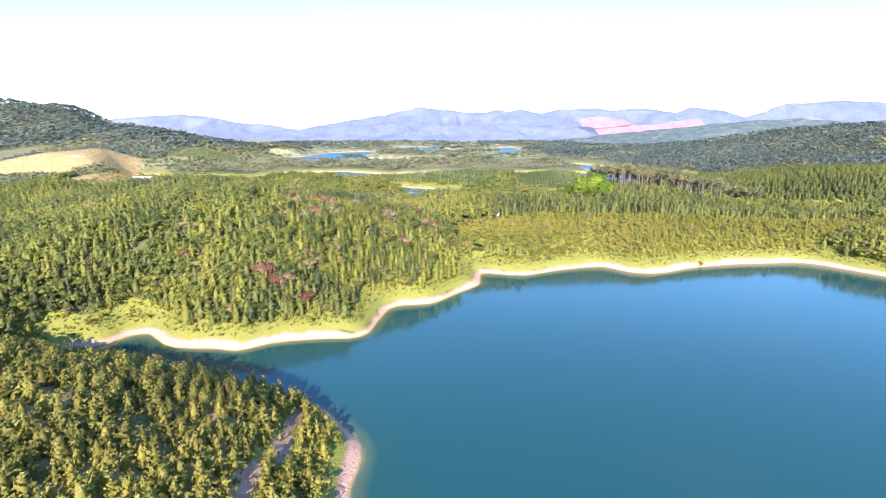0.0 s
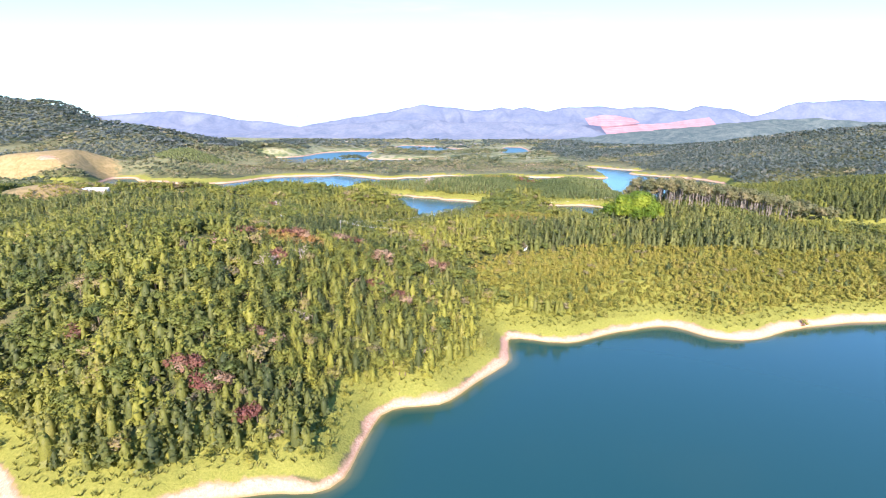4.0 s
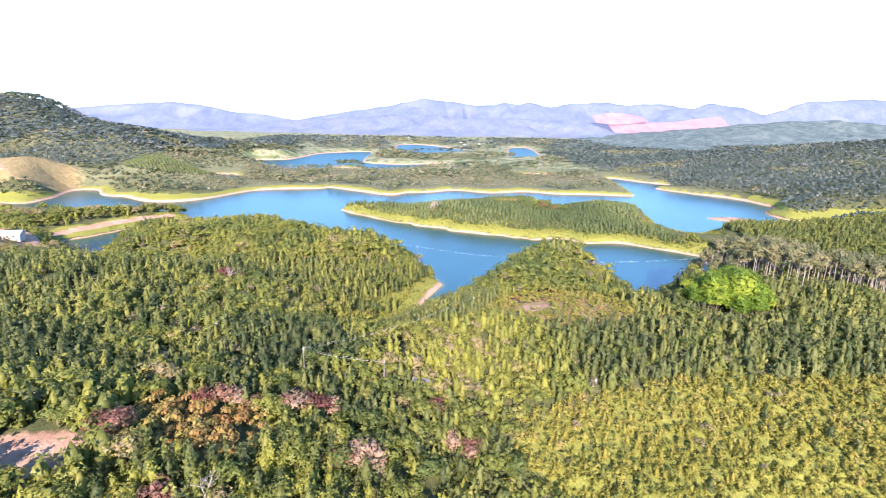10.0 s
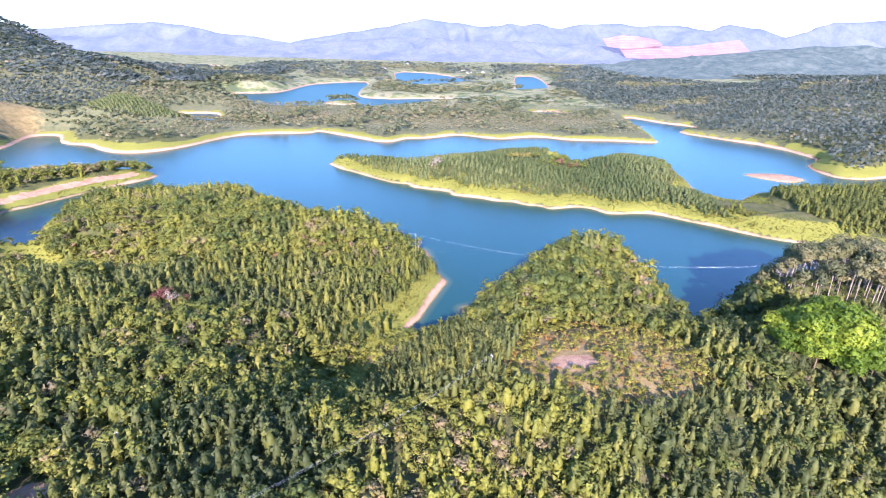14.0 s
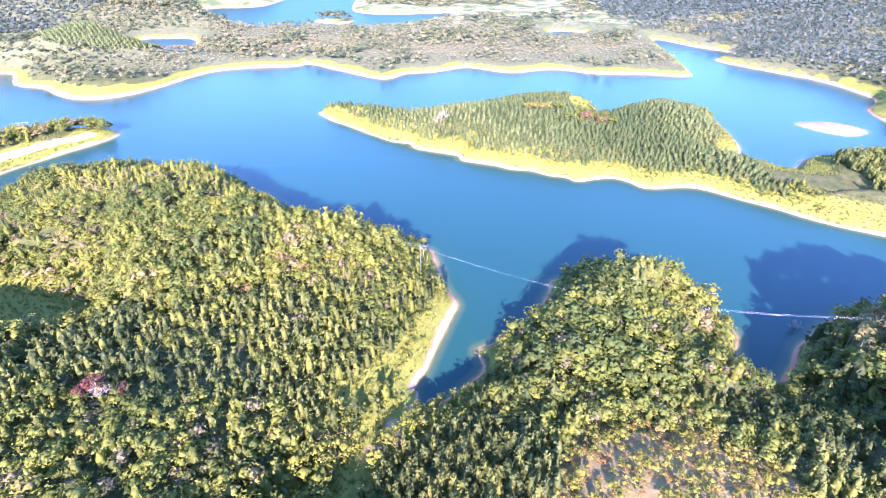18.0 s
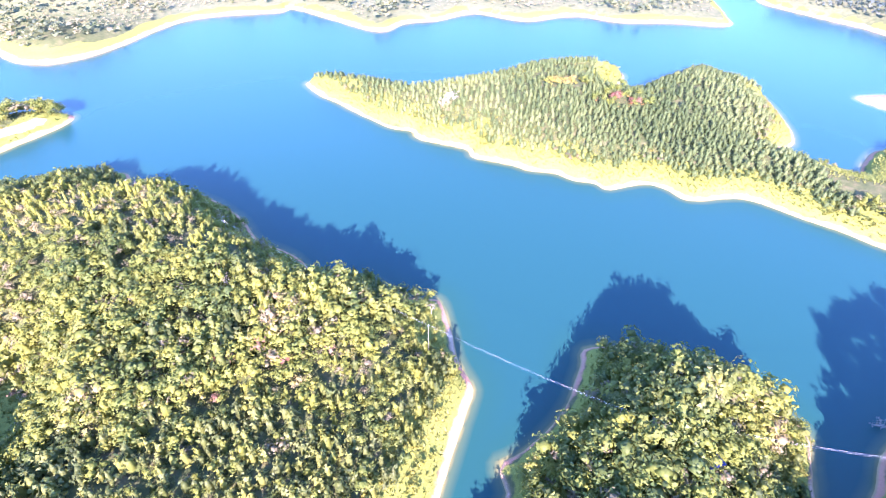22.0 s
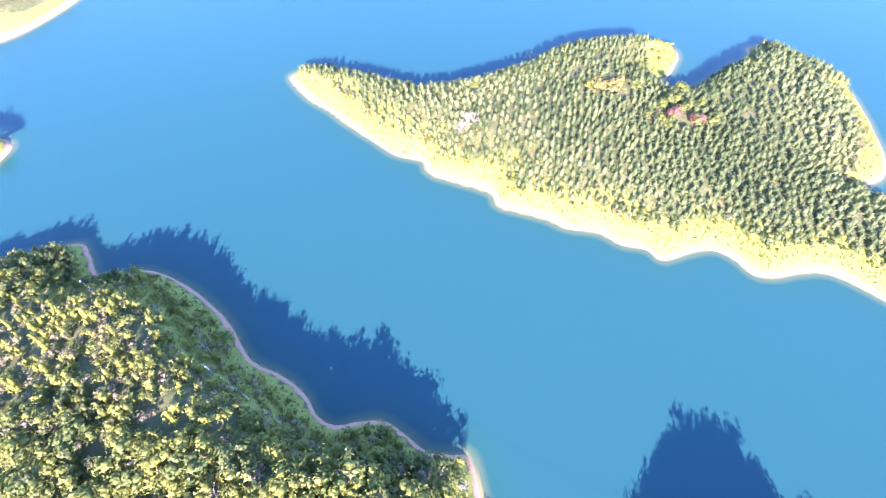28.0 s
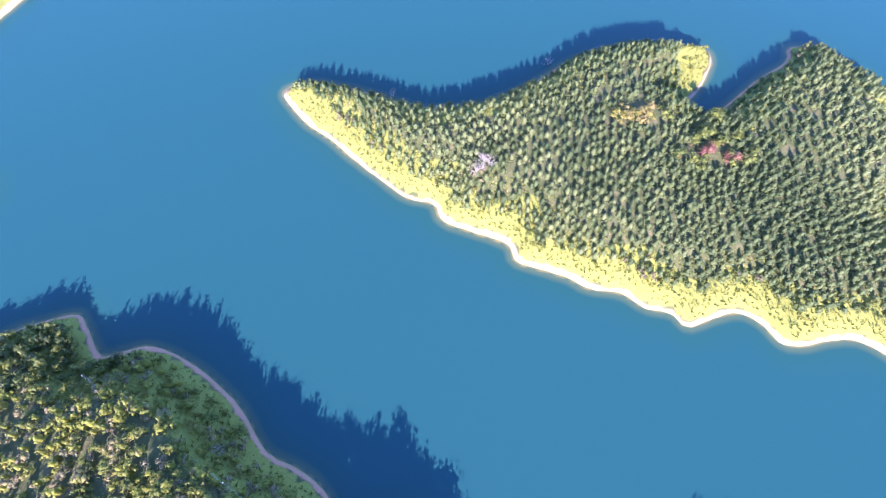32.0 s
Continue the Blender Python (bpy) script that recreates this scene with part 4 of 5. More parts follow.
qx, qy = 28 + 3 * tr.normal(size=14), 661 + 2.5 * tr.normal(size=14)
plant("pale", qx, qy, 2.5 + 2 * tr.random(14), 1.1 + 0.3 * tr.random(14), 0.8 + 0.2 * tr.random(14))
qx, qy = 104 + 6 * tr.normal(size=26), 684 + 2.4 * tr.normal(size=26)
plant("shrub", qx, qy, 4 + 2 * tr.random(26), 1.0 + 0.3 * tr.random(26), 0.6 + 0.4 * tr.random(26))
x, y = lattice(-380, -240, 850, 980, 4.4, 0.25, tr, 12)
w = (on_grid(near_d, x, y) > 12) & (near(x, y, -312, 915, 56, 46) > 0.5)
plant("plant", x[w], y[w], 4.4 + 1.2 * tr.random(w.sum()), 1.05 + 0.2 * tr.random(w.sum()), 0.55 + 0.3 * tr.random(w.sum()))

for x0, x1, y0, y1 in ((-520, -40, -60, 560), (330, 620, 120, 420), (-40, 620, -420, -120)):
    x, y = lattice(x0, x1, y0, y1, 8.0, 0.9, tr)
    d, land = on_grid(near_d, x, y), on_grid(LAND, x, y)
    aside = (x < -0.73 * y - 22) | (x < -330) | (x > 326) | (y < -100)
    w = (land > 0) & (d > 14) & aside & (dry_cover(x, y) < 0.4)
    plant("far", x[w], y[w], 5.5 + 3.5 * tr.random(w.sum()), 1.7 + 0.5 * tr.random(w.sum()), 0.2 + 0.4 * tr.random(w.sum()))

# ---- single trees where the flight passes nearest, the rest as woods ----
SINGLE = {"pine": (300, "pine_tree", "dark green pine with a narrow crown on a wooded slope", "bark"), "fir": (120, "fir_tree", "dark green pointed fir in a planted stand", "bark"), "broad": (260, "broadleaf_tree", "green and yellowing broadleaf tree on a wooded slope", "bark"),
          "plant": (280, "plantation_tree", "planted evergreen tree in rows on the island", "bark"), "bright": (40, "camphor_tree", "large bright green broadleaf tree in a grove", "bark"),
          "gum": (300, "gum_tree", "tall thin gum tree with a pale trunk", "pale_bark"), "red": (60, "autumn_tree", "rust-red autumn tree among green pines", "bark"), "young": (120, "young_pine_tree", "feathery young olive-green pine on reddish soil", "bark")}
CENTRE = {"pine": (-25, 235), "fir": (14, 372), "broad": (-25, 235), "plant": (60, 650), "bright": (130, 366), "gum": (180, 400), "red": (-30, 240), "young": (-45, 105)}
WOODS = {"fir": ("fir_wood", "dark green pointed firs on the ridge", "firs"), "pine": ("pine_wood", "dense dark green pine wood on the hills", "pines"), "plant": ("plantation", "rows of planted evergreen trees", "trees"), "broad": ("broadleaf_wood", "mixed broadleaf wood turning yellow", "woodland"),
         "bright": ("bright_grove", "bright green grove", "trees"), "shrub": ("shrubs", "yellow-green shrubs along the banks and slopes", "shrubs"), "dry": ("dry_brush", "dry brown brush in the clearing", "brush"), "gum": ("gum_wood", "thin gum trees", "trees"),
         "blue": ("distant_conifers", "distant planted conifers on the hills, leaves tinted blue for haze", "woodland"), "far": ("distant_woods", "distant green woods on far hills, haze tinted into the leaves", "woodland"), "red": ("autumn_woods", "rust-coloured trees", "trees"), "young": ("young_pine_wood", "young olive pines on a reddish hillside", "pines"), "pale": ("pale_scrub_trees", "half-bare greyish brown trees among the green", "trees")}


def tree_parts(kind):
    made = []
    for v, f in ONE[kind]:
        crown = mesh_from("crown", v, f, [MAT[kind + "_one"]])
        tv, tf = trunk_shape(fr, 0.88 if kind == "gum" else 0.5, 0.008 if kind == "gum" else 0.02)
        made.append((crown, mesh_from("trunk", tv, tf, [MAT[SINGLE[kind][3]]])))
    return made


for kind, rows in TREES.items():
    if not rows:
        continue
    t = np.concatenate(rows)
    single = np.zeros(len(t), bool)
    if kind in SINGLE:
        count, name, label, _ = SINGLE[kind]
        cx, cy = CENTRE[kind]
        order = np.argsort((t[:, 0] - cx) ** 2 + (t[:, 1] - cy) ** 2)[:count]
        single[order] = True
        shapes = tree_parts(kind)
        for k in order:
            px, py, pz, high, wide, tint = t[k]
            ob = new(name)
            ob.empty_display_size = 0.5
            ob.matrix_basis = Matrix.LocRotScale((px, py, pz), Euler((0, 0, fr.random() * 6.28)), (high * wide, high * wide, high))
            cm, tm = shapes[int(fr.integers(0, len(shapes)))]
            for nm, me in (("trunk", tm), ("crown", cm)):
                new(nm, me).parent = ob
            tagged(ob, label, "tree", name.replace("_", " ") + "s")
    rest = t[~single]
    if len(rest):
        V, F, T = spread(FORMS[kind], *rest.T[:5], rest[:, 5], fr)
        name, label, cat = WOODS[kind]
        tagged(new(name, mesh_from(name, V, F, [MAT[kind]], [("tint", T)])), label, cat, kind="stuff")

# grass along the banks, as tufts of blades
x, y = lattice(-240, 330, 60, 760, 1.85, 0.98, tr)
d, land = on_grid(near_d, x, y), on_grid(LAND, x, y)
edge = np.where(on_island(x, y), 21, 17) + 14 * field_noise(x, y, 26, 3, 14.0)
w = (land > 0) & ((d > 3.0 + 1.0 * (y < 350) + 1.5 * field_noise(x, y, 9, 2, 20.0)) | (land > 12)) & (d < edge + 4) & (bare_cover(x, y) < 0.4)
x, y = x[w], y[w]
blades = []
for _ in range(4):
    k = 6
    a = tr.random(k) * 6.28
    out = 0.4 + 0.7 * tr.random(k)
    tip = np.stack([np.cos(a) * out, np.sin(a) * out, 0.7 + 0.5 * tr.random(k)], -1)
    p = np.stack([-np.sin(a) * 0.25, np.cos(a) * 0.25, np.zeros(k)], -1)
    blades.append((np.stack([tip, p, -p], 1).reshape(-1, 3), np.arange(3 * k).reshape(-1, 3)))
V, F, T = spread(blades, x, y, on_grid(ZZ, x, y) - 0.05, 0.5 + 0.7 * tr.random(len(x)), 1.0 + 0.4 * tr.random(len(x)), np.clip(0.5 + 1.2 * field_noise(x, y, 18, 3, 21.0) + 0.4 * (tr.random(len(x)) - 0.5), 0, 1), tr)
tagged(new("bank_grass", mesh_from("bank_grass", V, F, [MAT["grass"]], [("tint", T)])), "tall yellow-green grass along the lake banks", "grass", kind="stuff")


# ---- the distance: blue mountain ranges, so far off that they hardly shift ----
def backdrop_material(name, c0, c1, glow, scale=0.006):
    """Hazy distance: haze as colour and self-glow, with broad patches, gullies and the grain of far woods."""
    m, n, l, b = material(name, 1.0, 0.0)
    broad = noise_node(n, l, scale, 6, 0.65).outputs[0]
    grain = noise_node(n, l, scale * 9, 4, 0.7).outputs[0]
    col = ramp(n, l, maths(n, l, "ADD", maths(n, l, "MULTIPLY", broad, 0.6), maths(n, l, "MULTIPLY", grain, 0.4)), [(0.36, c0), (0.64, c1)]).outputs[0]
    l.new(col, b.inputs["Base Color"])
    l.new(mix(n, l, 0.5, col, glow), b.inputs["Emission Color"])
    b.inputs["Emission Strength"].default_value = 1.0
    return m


def mountain_range(name, label, crest, y0, deep, mat, rough=26, seed=0.0, spur=240.0, nx=460, nv=45):
    """A range along x: crest gives east and height; spurs and gullies run down both slopes."""
    cx, cz = np.array(crest).T
    xs = np.linspace(cx[0], cx[-1], nx)
    vs = np.linspace(-1, 1, nv)
    X, V = np.meshgrid(xs, vs)
    top = np.interp(X, cx, cz) + rough * 0.5 * field_noise(X, V * 0 + seed * 100, 90, 4, seed)
    fall = 1 - np.abs(V) ** 0.8
    bend = 0.7 * deep * field_noise(X, V * deep, 500, 2, seed + 5)
    ridges = 1 - 2.4 * np.abs(field_noise(X + bend, V * deep * 0.45, spur, 4, seed + 2))
    Y = y0 + V * deep + 60 * field_noise(X, V * 300, 300, 2, seed + 1)
    side = 4 * fall * (1 - fall)
    Z = top * fall * (1 + 1.05 * side * (ridges - 0.72)) + rough * 0.5 * field_noise(X, Y, 55, 3, seed + 3) * side - 6
    ob = new(name, mesh_from(name, np.stack([X, Y, Z], -1).reshape(-1, 3), grid_faces(*X.shape), [mat]))
    ob.data.polygons.foreach_set("use_smooth", np.ones(len(ob.data.polygons), bool))
    return tagged(ob, label, "mountains", kind="structure")


# blue tints and glow stand for haze; the ridges give off no light
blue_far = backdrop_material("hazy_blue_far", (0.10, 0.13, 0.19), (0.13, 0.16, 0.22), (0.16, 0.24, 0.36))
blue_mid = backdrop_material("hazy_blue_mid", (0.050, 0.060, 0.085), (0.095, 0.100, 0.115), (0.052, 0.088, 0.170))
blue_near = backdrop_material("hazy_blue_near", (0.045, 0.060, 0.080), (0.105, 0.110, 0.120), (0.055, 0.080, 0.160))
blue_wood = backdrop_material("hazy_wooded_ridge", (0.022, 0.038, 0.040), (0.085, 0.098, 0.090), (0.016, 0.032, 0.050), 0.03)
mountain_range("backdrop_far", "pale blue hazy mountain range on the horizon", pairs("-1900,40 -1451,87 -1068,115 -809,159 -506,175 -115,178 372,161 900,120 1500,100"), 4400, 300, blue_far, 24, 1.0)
mountain_range("backdrop_left", "wooded ridge far off, tinted blue for haze", pairs("-4000,150 -2900,110 -2516,107 -2180,110 -1905,129 -1731,148 -1417,168 -1210,145 -1036,108 -859,95 -646,61 -429,27 -200,10"), 3700, 480, blue_mid, 30, 2.0)
mountain_range("backdrop_right", "mountain range with gullied slopes, tinted blue for haze", pairs("-820,40 -620,87 -382,128 -104,169 16,197 136,225 236,210 337,204 478,189 620,195 702,211 784,196 866,208 1032,186 1154,211 1404,221 1573,211 1699,216 1826,221 2064,191 2146,220 2209,233 2429,211 2610,160 2737,193 2946,264 3122,270 3297,284 3603,279 4200,250"), 4000, 560, blue_mid, 32, 3.0, 300)
mountain_range("backdrop_foothills", "low foothills behind the plain, tinted blue for haze", pairs("-1300,10 -927,29 -735,52 -477,83 -250,91 -53,111 177,110 344,98 612,104 885,92 1091,101 1302,66 1585,44 2200,60 3000,90"), 3300, 520, blue_near, 34, 4.0, 210)
mountain_range("backdrop_ridge", "long wooded ridge behind the lake, tinted blue-green for haze", pairs("380,0 542,4 744,34 971,62 1156,77 1318,93 1553,110 1720,118 1961,104 2500,120 3200,110"), 2250, 520, blue_wood, 30, 6.0, 190, 620, 71)


# ---- built things ----
def part(name, bm, mat, parent, label=""):
    me = bpy.data.meshes.new(name)
    bm.to_mesh(me)
    bm.free()
    me.materials.append(mat)
    ob = new(name, me)
    ob.parent = parent
    if label:
        ob["label"] = label
    return ob


def thing(name, x, y, z, turn, label, category, group=""):
    ob = new(name)
    ob.empty_display_size = 1.0
    ob.matrix_basis = pose(x, y, z, 0, 0, turn)
    return tagged(ob, label, category, group)


def box(x0, x1, y0, y1, z0, z1, bevel=0.0):
    bm = bmesh.new()
    bmesh.ops.create_cube(bm, size=1)
    for v in bm.verts:
        v.co = Vector((x0 + (v.co.x + 0.5) * (x1 - x0), y0 + (v.co.y + 0.5) * (y1 - y0), z0 + (v.co.z + 0.5) * (z1 - z0)))
    if bevel:
        bmesh.ops.bevel(bm, geom=bm.edges[:], offset=bevel, segments=1, affect="EDGES")
    return bm


def rod(a, b_, r0, r1=None, k=8):
    """A tapered round bar from a to b_."""
    bm = bmesh.new()
    a, b_ = Vector(a), Vector(b_)
    q = (b_ - a).to_track_quat("Z", "Y")
    rings = []
    for p, r in ((a, r0), (b_, r0 if r1 is None else r1)):
        rings.append([bm.verts.new(p + q @ Vector((r * math.cos(6.2832 * i / k), r * math.sin(6.2832 * i / k), 0))) for i in range(k)])
    for i in range(k):
        bm.faces.new((rings[0][i], rings[0][(i + 1) % k], rings[1][(i + 1) % k], rings[1][i]))
    bm.faces.new(rings[0][::-1])
    bm.faces.new(rings[1])
    return bm


def ground_at(x, y):
    return float(on_grid(ZZ, np.array([float(x)]), np.array([float(y)]))[0])


concrete = plain("pole_concrete", (0.13, 0.125, 0.115), (0.21, 0.20, 0.185), 1.2, 0.85)
steel = plain("galvanised_steel", (0.20, 0.205, 0.215), (0.32, 0.325, 0.34), 3.0, 0.6, 0.5)
porcelain = plain("insulator_glaze", (0.55, 0.52, 0.48), (0.75, 0.73, 0.70), 4.0, 0.25)
wire_mat = plain("aluminium_wire", (0.45, 0.46, 0.48), (0.60, 0.61, 0.63), 5.0, 0.4, 0.3)
white_sheet = plain("white_roof_sheet", (0.70, 0.72, 0.74), (0.86, 0.87, 0.88), 0.8, 0.5)
plaster = plain("grey_plaster", (0.30, 0.28, 0.25), (0.44, 0.41, 0.37), 0.7, 0.9)
tile_grey = plain("grey_roof_tiles", (0.075, 0.073, 0.09), (0.14, 0.135, 0.155), 1.1, 0.85)
blue_sheet = plain("blue_roof_sheet", (0.016, 0.024, 0.11), (0.03, 0.045, 0.17), 1.5, 0.6)
timber = plain("weathered_timber", (0.14, 0.10, 0.07), (0.26, 0.20, 0.14), 2.5, 0.9)
glass_dark = plain("window_dark", (0.02, 0.025, 0.03), (0.04, 0.05, 0.06), 2.0, 0.15)
# quarry earth with a faint pink self-glow that stands for haze
hazy_red_soil = backdrop_material("hazy_red_quarry_earth", (0.135, 0.078, 0.085), (0.20, 0.130, 0.140), (0.075, 0.045, 0.075), 0.02)

POLES = {}


def utility_pole(key, x, y, top, turn, arms=True):
    z = ground_at(x, y)
    high = max(top - z, 7.5)
    ob = thing("utility_pole", x, y, z, turn, "grey concrete power pole with a steel crossarm among trees", "power pole", "power poles")
    part("pole", rod((0, 0, -0.4), (0, 0, high), 0.15, 0.09, 10), concrete, ob)
    arm = part("crossarm", box(-0.45, 0.45, -0.06, 0.06, high - 0.55, high - 0.42, 0.01), steel, ob)
    ends = []
    for ox in (-0.2, 0.0, 0.2):
        zi = high + 0.02 if ox == 0 else high - 0.40
        part("insulator", rod((ox, 0, zi), (ox, 0, zi + 0.28), 0.09, 0.05, 8), porcelain, arm)
        ends.append(ob.matrix_basis @ Vector((ox, 0, zi + 0.26)))
    part("brace", rod((0.35, 0.03, high - 0.5), (0, 0.1, high - 1.2), 0.03), steel, ob)
    POLES[key] = ends


def power_line(a, b_, sag):
    for p, q in zip(POLES[a], POLES[b_]):
        cu = bpy.data.curves.new("power_cable", "CURVE")
        cu.dimensions = "3D"
        cu.bevel_depth, cu.bevel_resolution = 0.008, 1
        sp = cu.splines.new("POLY")
        n_ = 24
        sp.points.add(n_)
        for i in range(n_ + 1):
            t = i / n_
            v = p.lerp(q, t)
            sp.points[i].co = (v.x, v.y, v.z - 4 * sag * t * (1 - t), 1)
        cu.materials.append(wire_mat)
        tagged(new("power_cable", cu), "thin bright aluminium power cable strung between poles", "cable", "power cables")


for key, x, y, top, turn in (("a", -57, 327, 33, 20), ("b", -27, 306.5, 34, -35), ("c", 26, 356, 30.5, -35), ("d", -5, 303, 31.5, 80), ("w", -128, 582, 15, 52), ("e", -72, 541, 17, 52), ("f", 8, 480, 20.5, 52), ("g", 60, 444, 23, 60), ("h", 162, 411, 25, 66)):
    utility_pole(key, x, y, top, turn)
for a, b_, sag in (("b", "c", 2.2), ("b", "d", 0.8), ("w", "e", 1.4), ("e", "f", 2.0), ("f", "g", 1.0), ("g", "h", 3.2)):
    power_line(a, b_, sag)


def h_frame(x, y, high, turn):
    z = ground_at(x, y)
    ob = thing("h_frame_pylon", x, y, z, turn, "pale twin-pole power pylon with crossbars by the lake", "pylon", "pylons")
    for sx in (-2, 2):
        part("pole", rod((sx, 0, -0.4), (sx, 0, high), 0.24, 0.16, 10), concrete, ob)
    for zz in (high - 0.5, high - 3.2):
        part("crossbar", box(-3.4 if zz > high - 1 else -2, 3.4 if zz > high - 1 else 2, -0.1, 0.1, zz - 0.12, zz + 0.12, 0.02), steel, ob)
    for s in (-1, 1):
        part("brace", rod((-2 * s, 0.12, high - 0.6), (2 * s, 0.12, high - 3.1), 0.05), steel, ob)
    for ox in (-3.1, 0, 3.1):
        part("insulator", rod((ox, 0, high - 1.4), (ox, 0, high - 0.62), 0.09, 0.09), porcelain, ob)


h_frame(-249, 658, 11, 25)
h_frame(-372, 945, 12, 30)
h_frame(-392, 950, 12, 30)


def gable_house(name, x, y, turn, wide, deep, wall_h, rise, wall_mat, roof_mat, label, windows=2, category="house", group=""):
    z = ground_at(x, y) - 0.1
    ob = thing(name, x, y, z, turn, label, category, group)
    w, d = wide / 2, deep / 2
    bm = bmesh.new()
    a = [bm.verts.new(p) for p in ((-w, -d, -1.5), (w, -d, -1.5), (w, d, -1.5), (-w, d, -1.5), (-w, -d, wall_h), (w, -d, wall_h), (w, d, wall_h), (-w, d, wall_h), (-w, 0, wall_h + rise - 0.05), (w, 0, wall_h + rise - 0.05))]
    for f in ((0, 1, 5, 4), (2, 3, 7, 6), (1, 2, 6, 9, 5), (3, 0, 4, 8, 7), (3, 2, 1, 0)):
        bm.faces.new([a[i] for i in f])
    wall = part("wall", bm, wall_mat, ob)
    over = 0.5
    for s in (-1, 1):
        bm = bmesh.new()
        drop = rise * over / d
        e = [Vector((-w - over, s * (d + over), wall_h - drop)), Vector((w + over, s * (d + over), wall_h - drop)), Vector((w + over, 0, wall_h + rise)), Vector((-w - over, 0, wall_h + rise))]
        lo = [bm.verts.new(v) for v in e]
        hi = [bm.verts.new(v + Vector((0, 0, 0.14))) for v in e]
        bm.faces.new(lo)
        bm.faces.new(hi)
        for i in range(4):
            bm.faces.new((lo[i], lo[(i + 1) % 4], hi[(i + 1) % 4], hi[i]))
        bmesh.ops.recalc_face_normals(bm, faces=bm.faces[:])
        roof = part("roof", bm, roof_mat, ob)
        for i in range(int(wide / 1.2)):
            rx = -w + (i + 0.5) * wide / int(wide / 1.2)
            part("roof_rib", rod((rx, s * (d + over - 0.05), wall_h - drop + 0.17), (rx, s * 0.05, wall_h + rise + 0.16), 0.04, 0.04, 4), roof_mat, roof)
    part("door", box(-0.5, 0.5, -d - 0.06, -d + 0.05, -0.2, min(2.0, wall_h - 0.2), 0.01), timber, ob, "brown timber door")
    for i in range(windows):
        wx = -w + (i + 1) * wide / (windows + 1) + (0.9 if abs(-w + (i + 1) * wide / (windows + 1)) < 0.9 else 0)
        win = part("window", box(wx - 0.5, wx + 0.5, -d - 0.05, -d + 0.05, 0.95, 1.9, 0.01), timber, ob)
        part("pane", box(wx - 0.42, wx + 0.42, -d - 0.07, -d - 0.052, 1.03, 1.82), glass_dark, win)
    return ob


gable_house("farm_shed", -222, 478, 12, 15, 7, 3.0, 1.3, plaster, white_sheet, "long farm shed with a bright white sheet roof", 4, "shed")
gable_house("lean_to_shed", -233, 476, 12, 6, 5, 2.4, 0.8, plaster, white_sheet, "small white-roofed shed beside the farm shed", 1, "shed")
gable_house("forest_hut", 5.6, 303, -20, 5.0, 4.0, 2.4, 1.3, plaster, tile_grey, "small grey-roofed hut among pine trees", 1, "hut")

# open shelter with a blue roof on the knoll
zk = ground_at(77, 426)
shelter = thing("blue_shelter", 77, 426, zk, 15, "small open shelter with a blue sheet roof in the trees", "shelter")
for sx in (-1.9, 1.9):
    for sy in (-1.2, 1.2):
        part("post", rod((sx, sy, -0.3), (sx, sy, 5.0 + 0.2 * sy), 0.07), timber, shelter)
bm = box(-2.4, 2.4, -1.7, 1.7, 0, 0.06)
bmesh.ops.rotate(bm, verts=bm.verts[:], cent=(0, 0, 0), matrix=Matrix.Rotation(radians(-9), 3, "X"))
bmesh.ops.translate(bm, verts=bm.verts[:], vec=(0, 0, 5.1))
part("roof", bm, blue_sheet, shelter, "faded blue sheet roof")
# white panel in the brush, built as an upright box with a lid
zk = ground_at(56, 310)
tank = thing("white_panel_box", 56, 310, zk, 35, "white panel in the brush, shaped as an upright box", "tank")
part("body", box(-1.2, 1.2, -0.6, 0.6, -0.2, 1.9, 0.12), white_sheet, tank)
part("lid", box(-0.5, 0.5, -0.4, 0.4, 1.9, 2.05, 0.04), white_sheet, tank)


# bare and pale trees along the shores
def bare_tree_shape(r, forks=4):
    vs, fs, off = [], [], 0

    def limb(p, direction, length, rad, depth):
        nonlocal off
        q = p + direction * length
        k = 5 if depth < 2 else 3
        side = np.cross(direction, [0.3, 0.9, 0.1])
        side /= np.linalg.norm(side)
        up = np.cross(direction, side)
        for c, rd in ((p, rad), (q, rad * 0.6)):
            a = np.arange(k) * 2 * math.pi / k
            vs.append(c + rd * (np.cos(a)[:, None] * side + np.sin(a)[:, None] * up))
        for i in range(k):
            fs.append([off + i, off + (i + 1) % k, off + k + (i + 1) % k, off + k + i])
        off += 2 * k
        if depth < 4:
            for _ in range(forks if depth else forks + 2):
                d2 = direction + 0.75 * r.normal(size=3)
                d2[2] = abs(d2[2]) * 0.8 + 0.25
                d2 /= np.linalg.norm(d2)
                start = p + direction * length * (0.55 + 0.45 * r.random())
                limb(start, d2, length * (0.5 + 0.25 * r.random()), rad * 0.55, depth + 1)

    limb(np.array([0, 0, -0.05]), np.array([0.03, 0.02, 1.0]), 0.42, 0.022, 0)
    return np.concatenate(vs), np.array(fs)


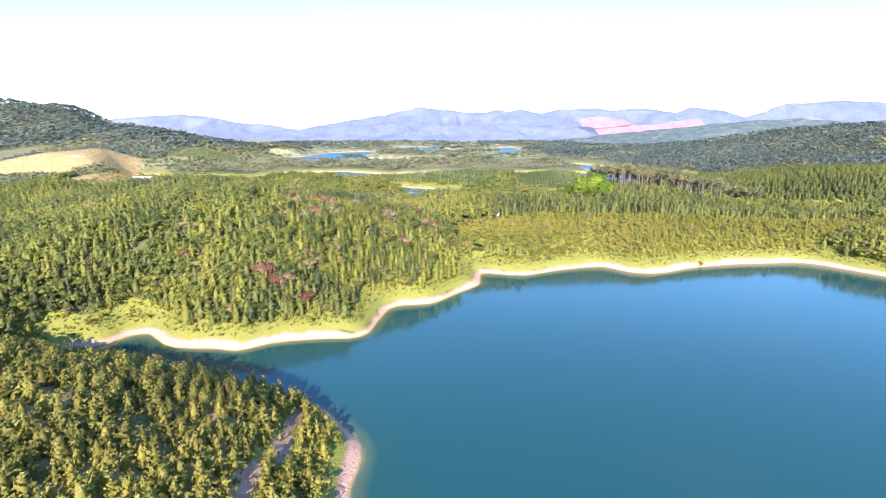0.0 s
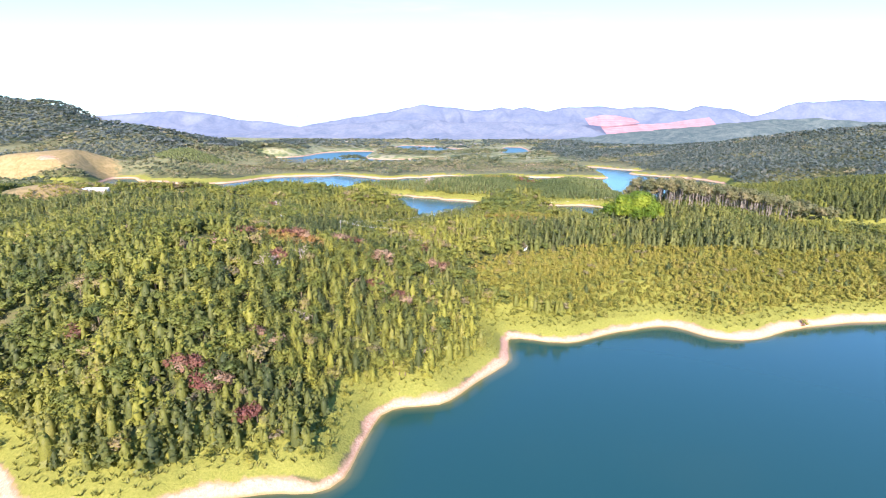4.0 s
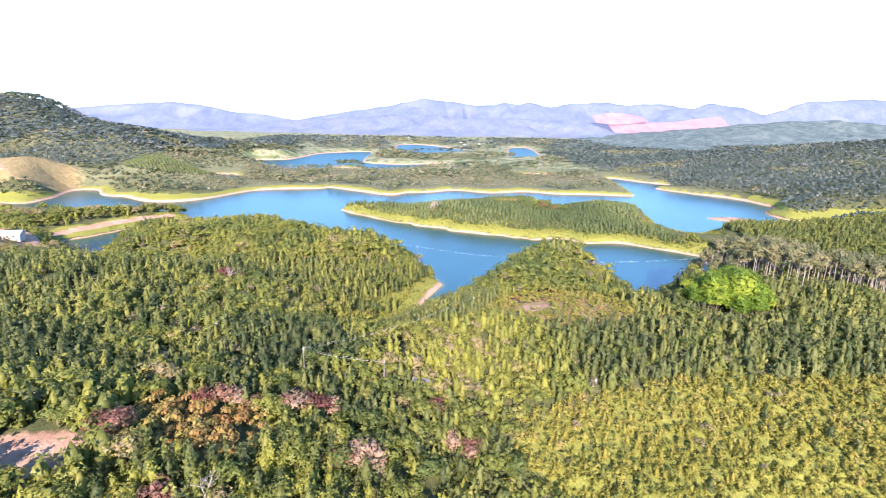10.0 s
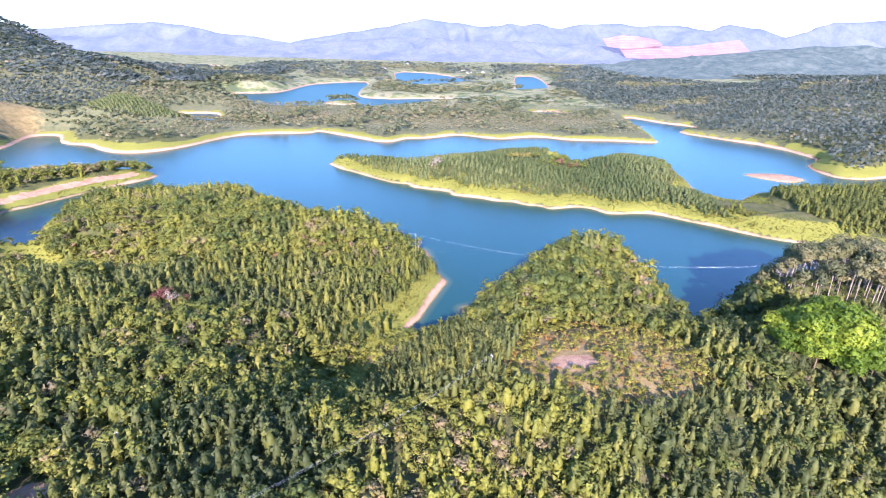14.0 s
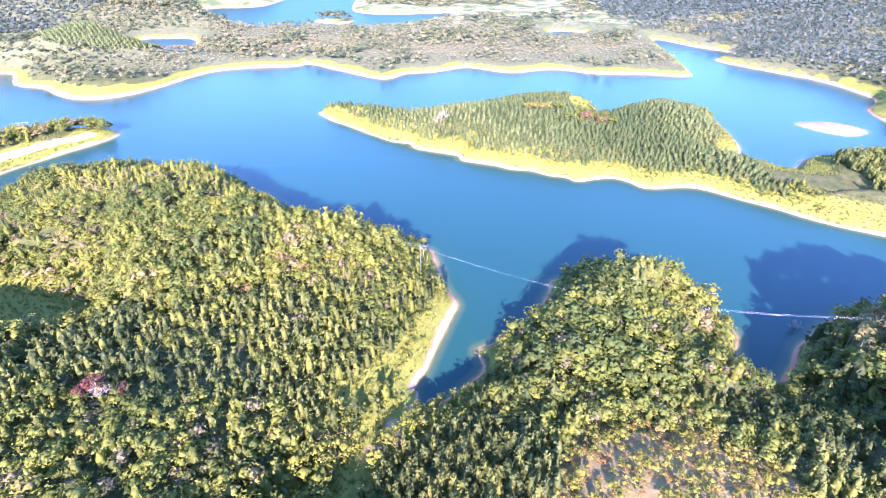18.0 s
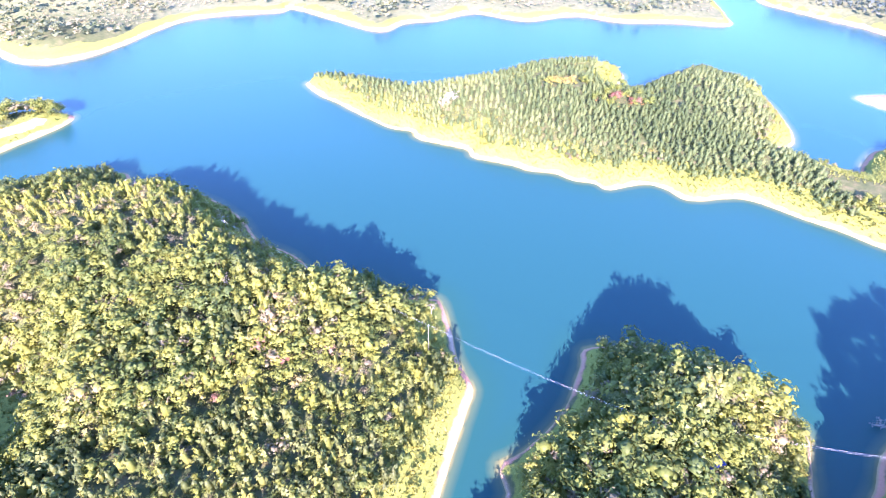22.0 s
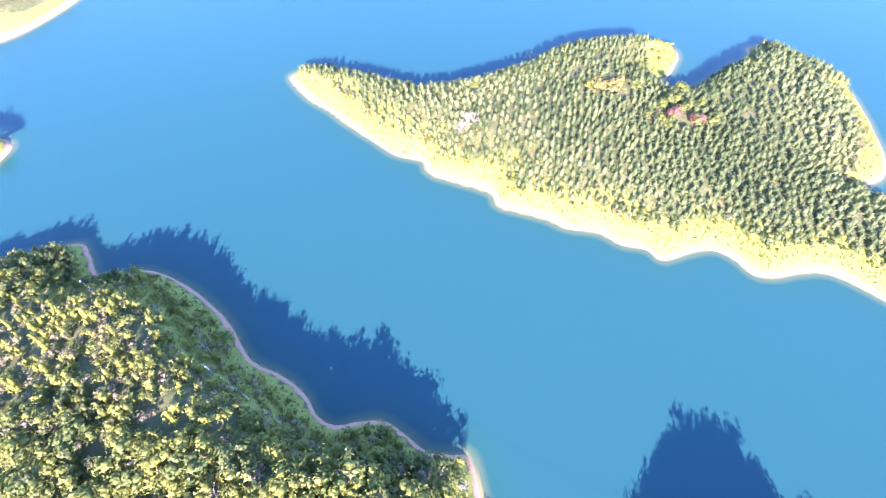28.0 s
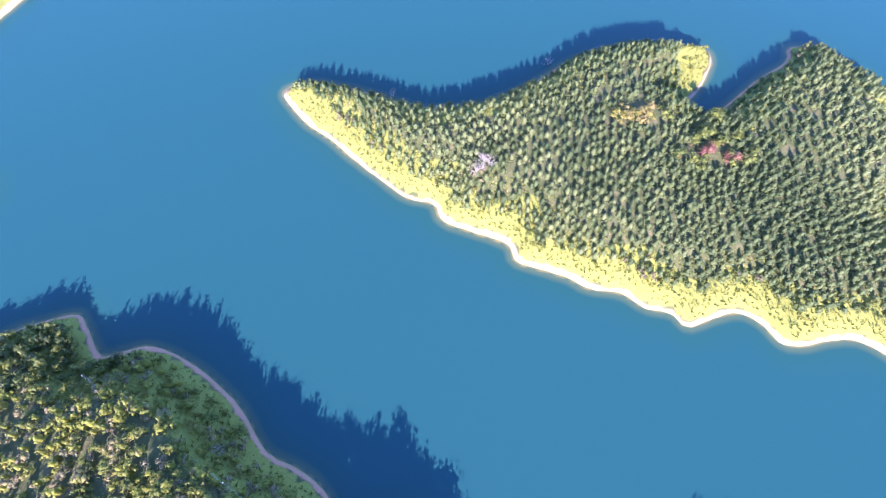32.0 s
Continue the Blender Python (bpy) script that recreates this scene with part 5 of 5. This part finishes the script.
twigs = plain("pale_twigs", (0.30, 0.235, 0.20), (0.46, 0.38, 0.33), 2.0, 0.9)
bare_mesh = [mesh_from("branches", *bare_tree_shape(fr, 3), [twigs]) for _ in range(3)]
for x, y, high in ((-77, 553, 8), (28, 661, 11), (31, 663, 10), (25, 660, 9), (28, 665, 9), (-95, 566, 7), (-120, 575, 7), (-60, 500, 8), (-76, 400, 9), (10, 500, 7), (110, 455, 8), (150, 448, 10), (-30, 222, 8), (96, 737, 7), (-44, 243, 9), (-41, 244, 8), (-34, 252, 8), (12, 262, 7), (-76, 199, 7), (-10, 719, 7), (73, 735, 9), (101, 739, 7), (131, 737, 6), (150, 412, 11), (158, 420, 10), (166, 408, 12), (173, 425, 10), (181, 415, 12), (190, 428, 11), (198, 410, 12), (145, 425, 9), (207, 422, 11), (160, 432, 9)):
    ob = thing("bare_tree", x, y, ground_at(x, y) - 0.1, fr.random() * 360, "leafless pale grey-brown tree near the shore", "tree", "bare trees")
    ob.scale = (high * 1.1, high * 1.1, high)
    new("crown", bare_mesh[int(fr.integers(0, 3))]).parent = ob

# far farmhouses on the plain
far_rng = np.random.default_rng(5)
first = None
spots = 0
for k in range(160):
    x, y = -300 + 1000 * far_rng.random(), 1800 + 800 * far_rng.random()
    if on_grid(LAND, np.array([x]), np.array([y]))[0] < 25 or spots >= 20:
        continue
    spots += 1
    gable_house("farmhouse", x, y, far_rng.integers(0, 180), 11 + 5 * far_rng.random(), 8, 5, 2.0, plaster, tile_grey, "distant whitewashed farmhouse with a grey roof on the plain", 2, "house", "farmhouses")

# red earth quarry cut into the far hillside, in benches
def quarry_face(name, label, x0, x1, y0, foot, crest, deep, seed):
    """A stepped cut; foot and crest give heights at even steps from x0 to x1."""
    u, v = np.meshgrid(np.linspace(0, 1, 90), np.linspace(0, 1, 26))
    x = x0 + (x1 - x0) * u
    bench = 0.6 * v + 0.4 * (np.floor(v * 5) / 5 + 0.2 * smooth((v * 5) % 1, 0.55, 1.0))
    at = np.linspace(0, 1, len(foot))
    lo = np.interp(u, at, foot) + 6 * field_noise(x, u * 0, 120, 3, seed)
    hi = np.interp(u, at, crest) + 9 * field_noise(x, u * 0, 90, 3, seed + 1)
    z = lo + np.maximum(hi - lo, 2) * bench
    y = y0 + deep * v + 16 * field_noise(x, v * 200, 60, 3, seed + 2)
    ob = new(name, mesh_from(name, np.stack([x, y, z], -1).reshape(-1, 3), grid_faces(*u.shape), [hazy_red_soil]))
    return tagged(ob, label, "quarry", kind="structure")


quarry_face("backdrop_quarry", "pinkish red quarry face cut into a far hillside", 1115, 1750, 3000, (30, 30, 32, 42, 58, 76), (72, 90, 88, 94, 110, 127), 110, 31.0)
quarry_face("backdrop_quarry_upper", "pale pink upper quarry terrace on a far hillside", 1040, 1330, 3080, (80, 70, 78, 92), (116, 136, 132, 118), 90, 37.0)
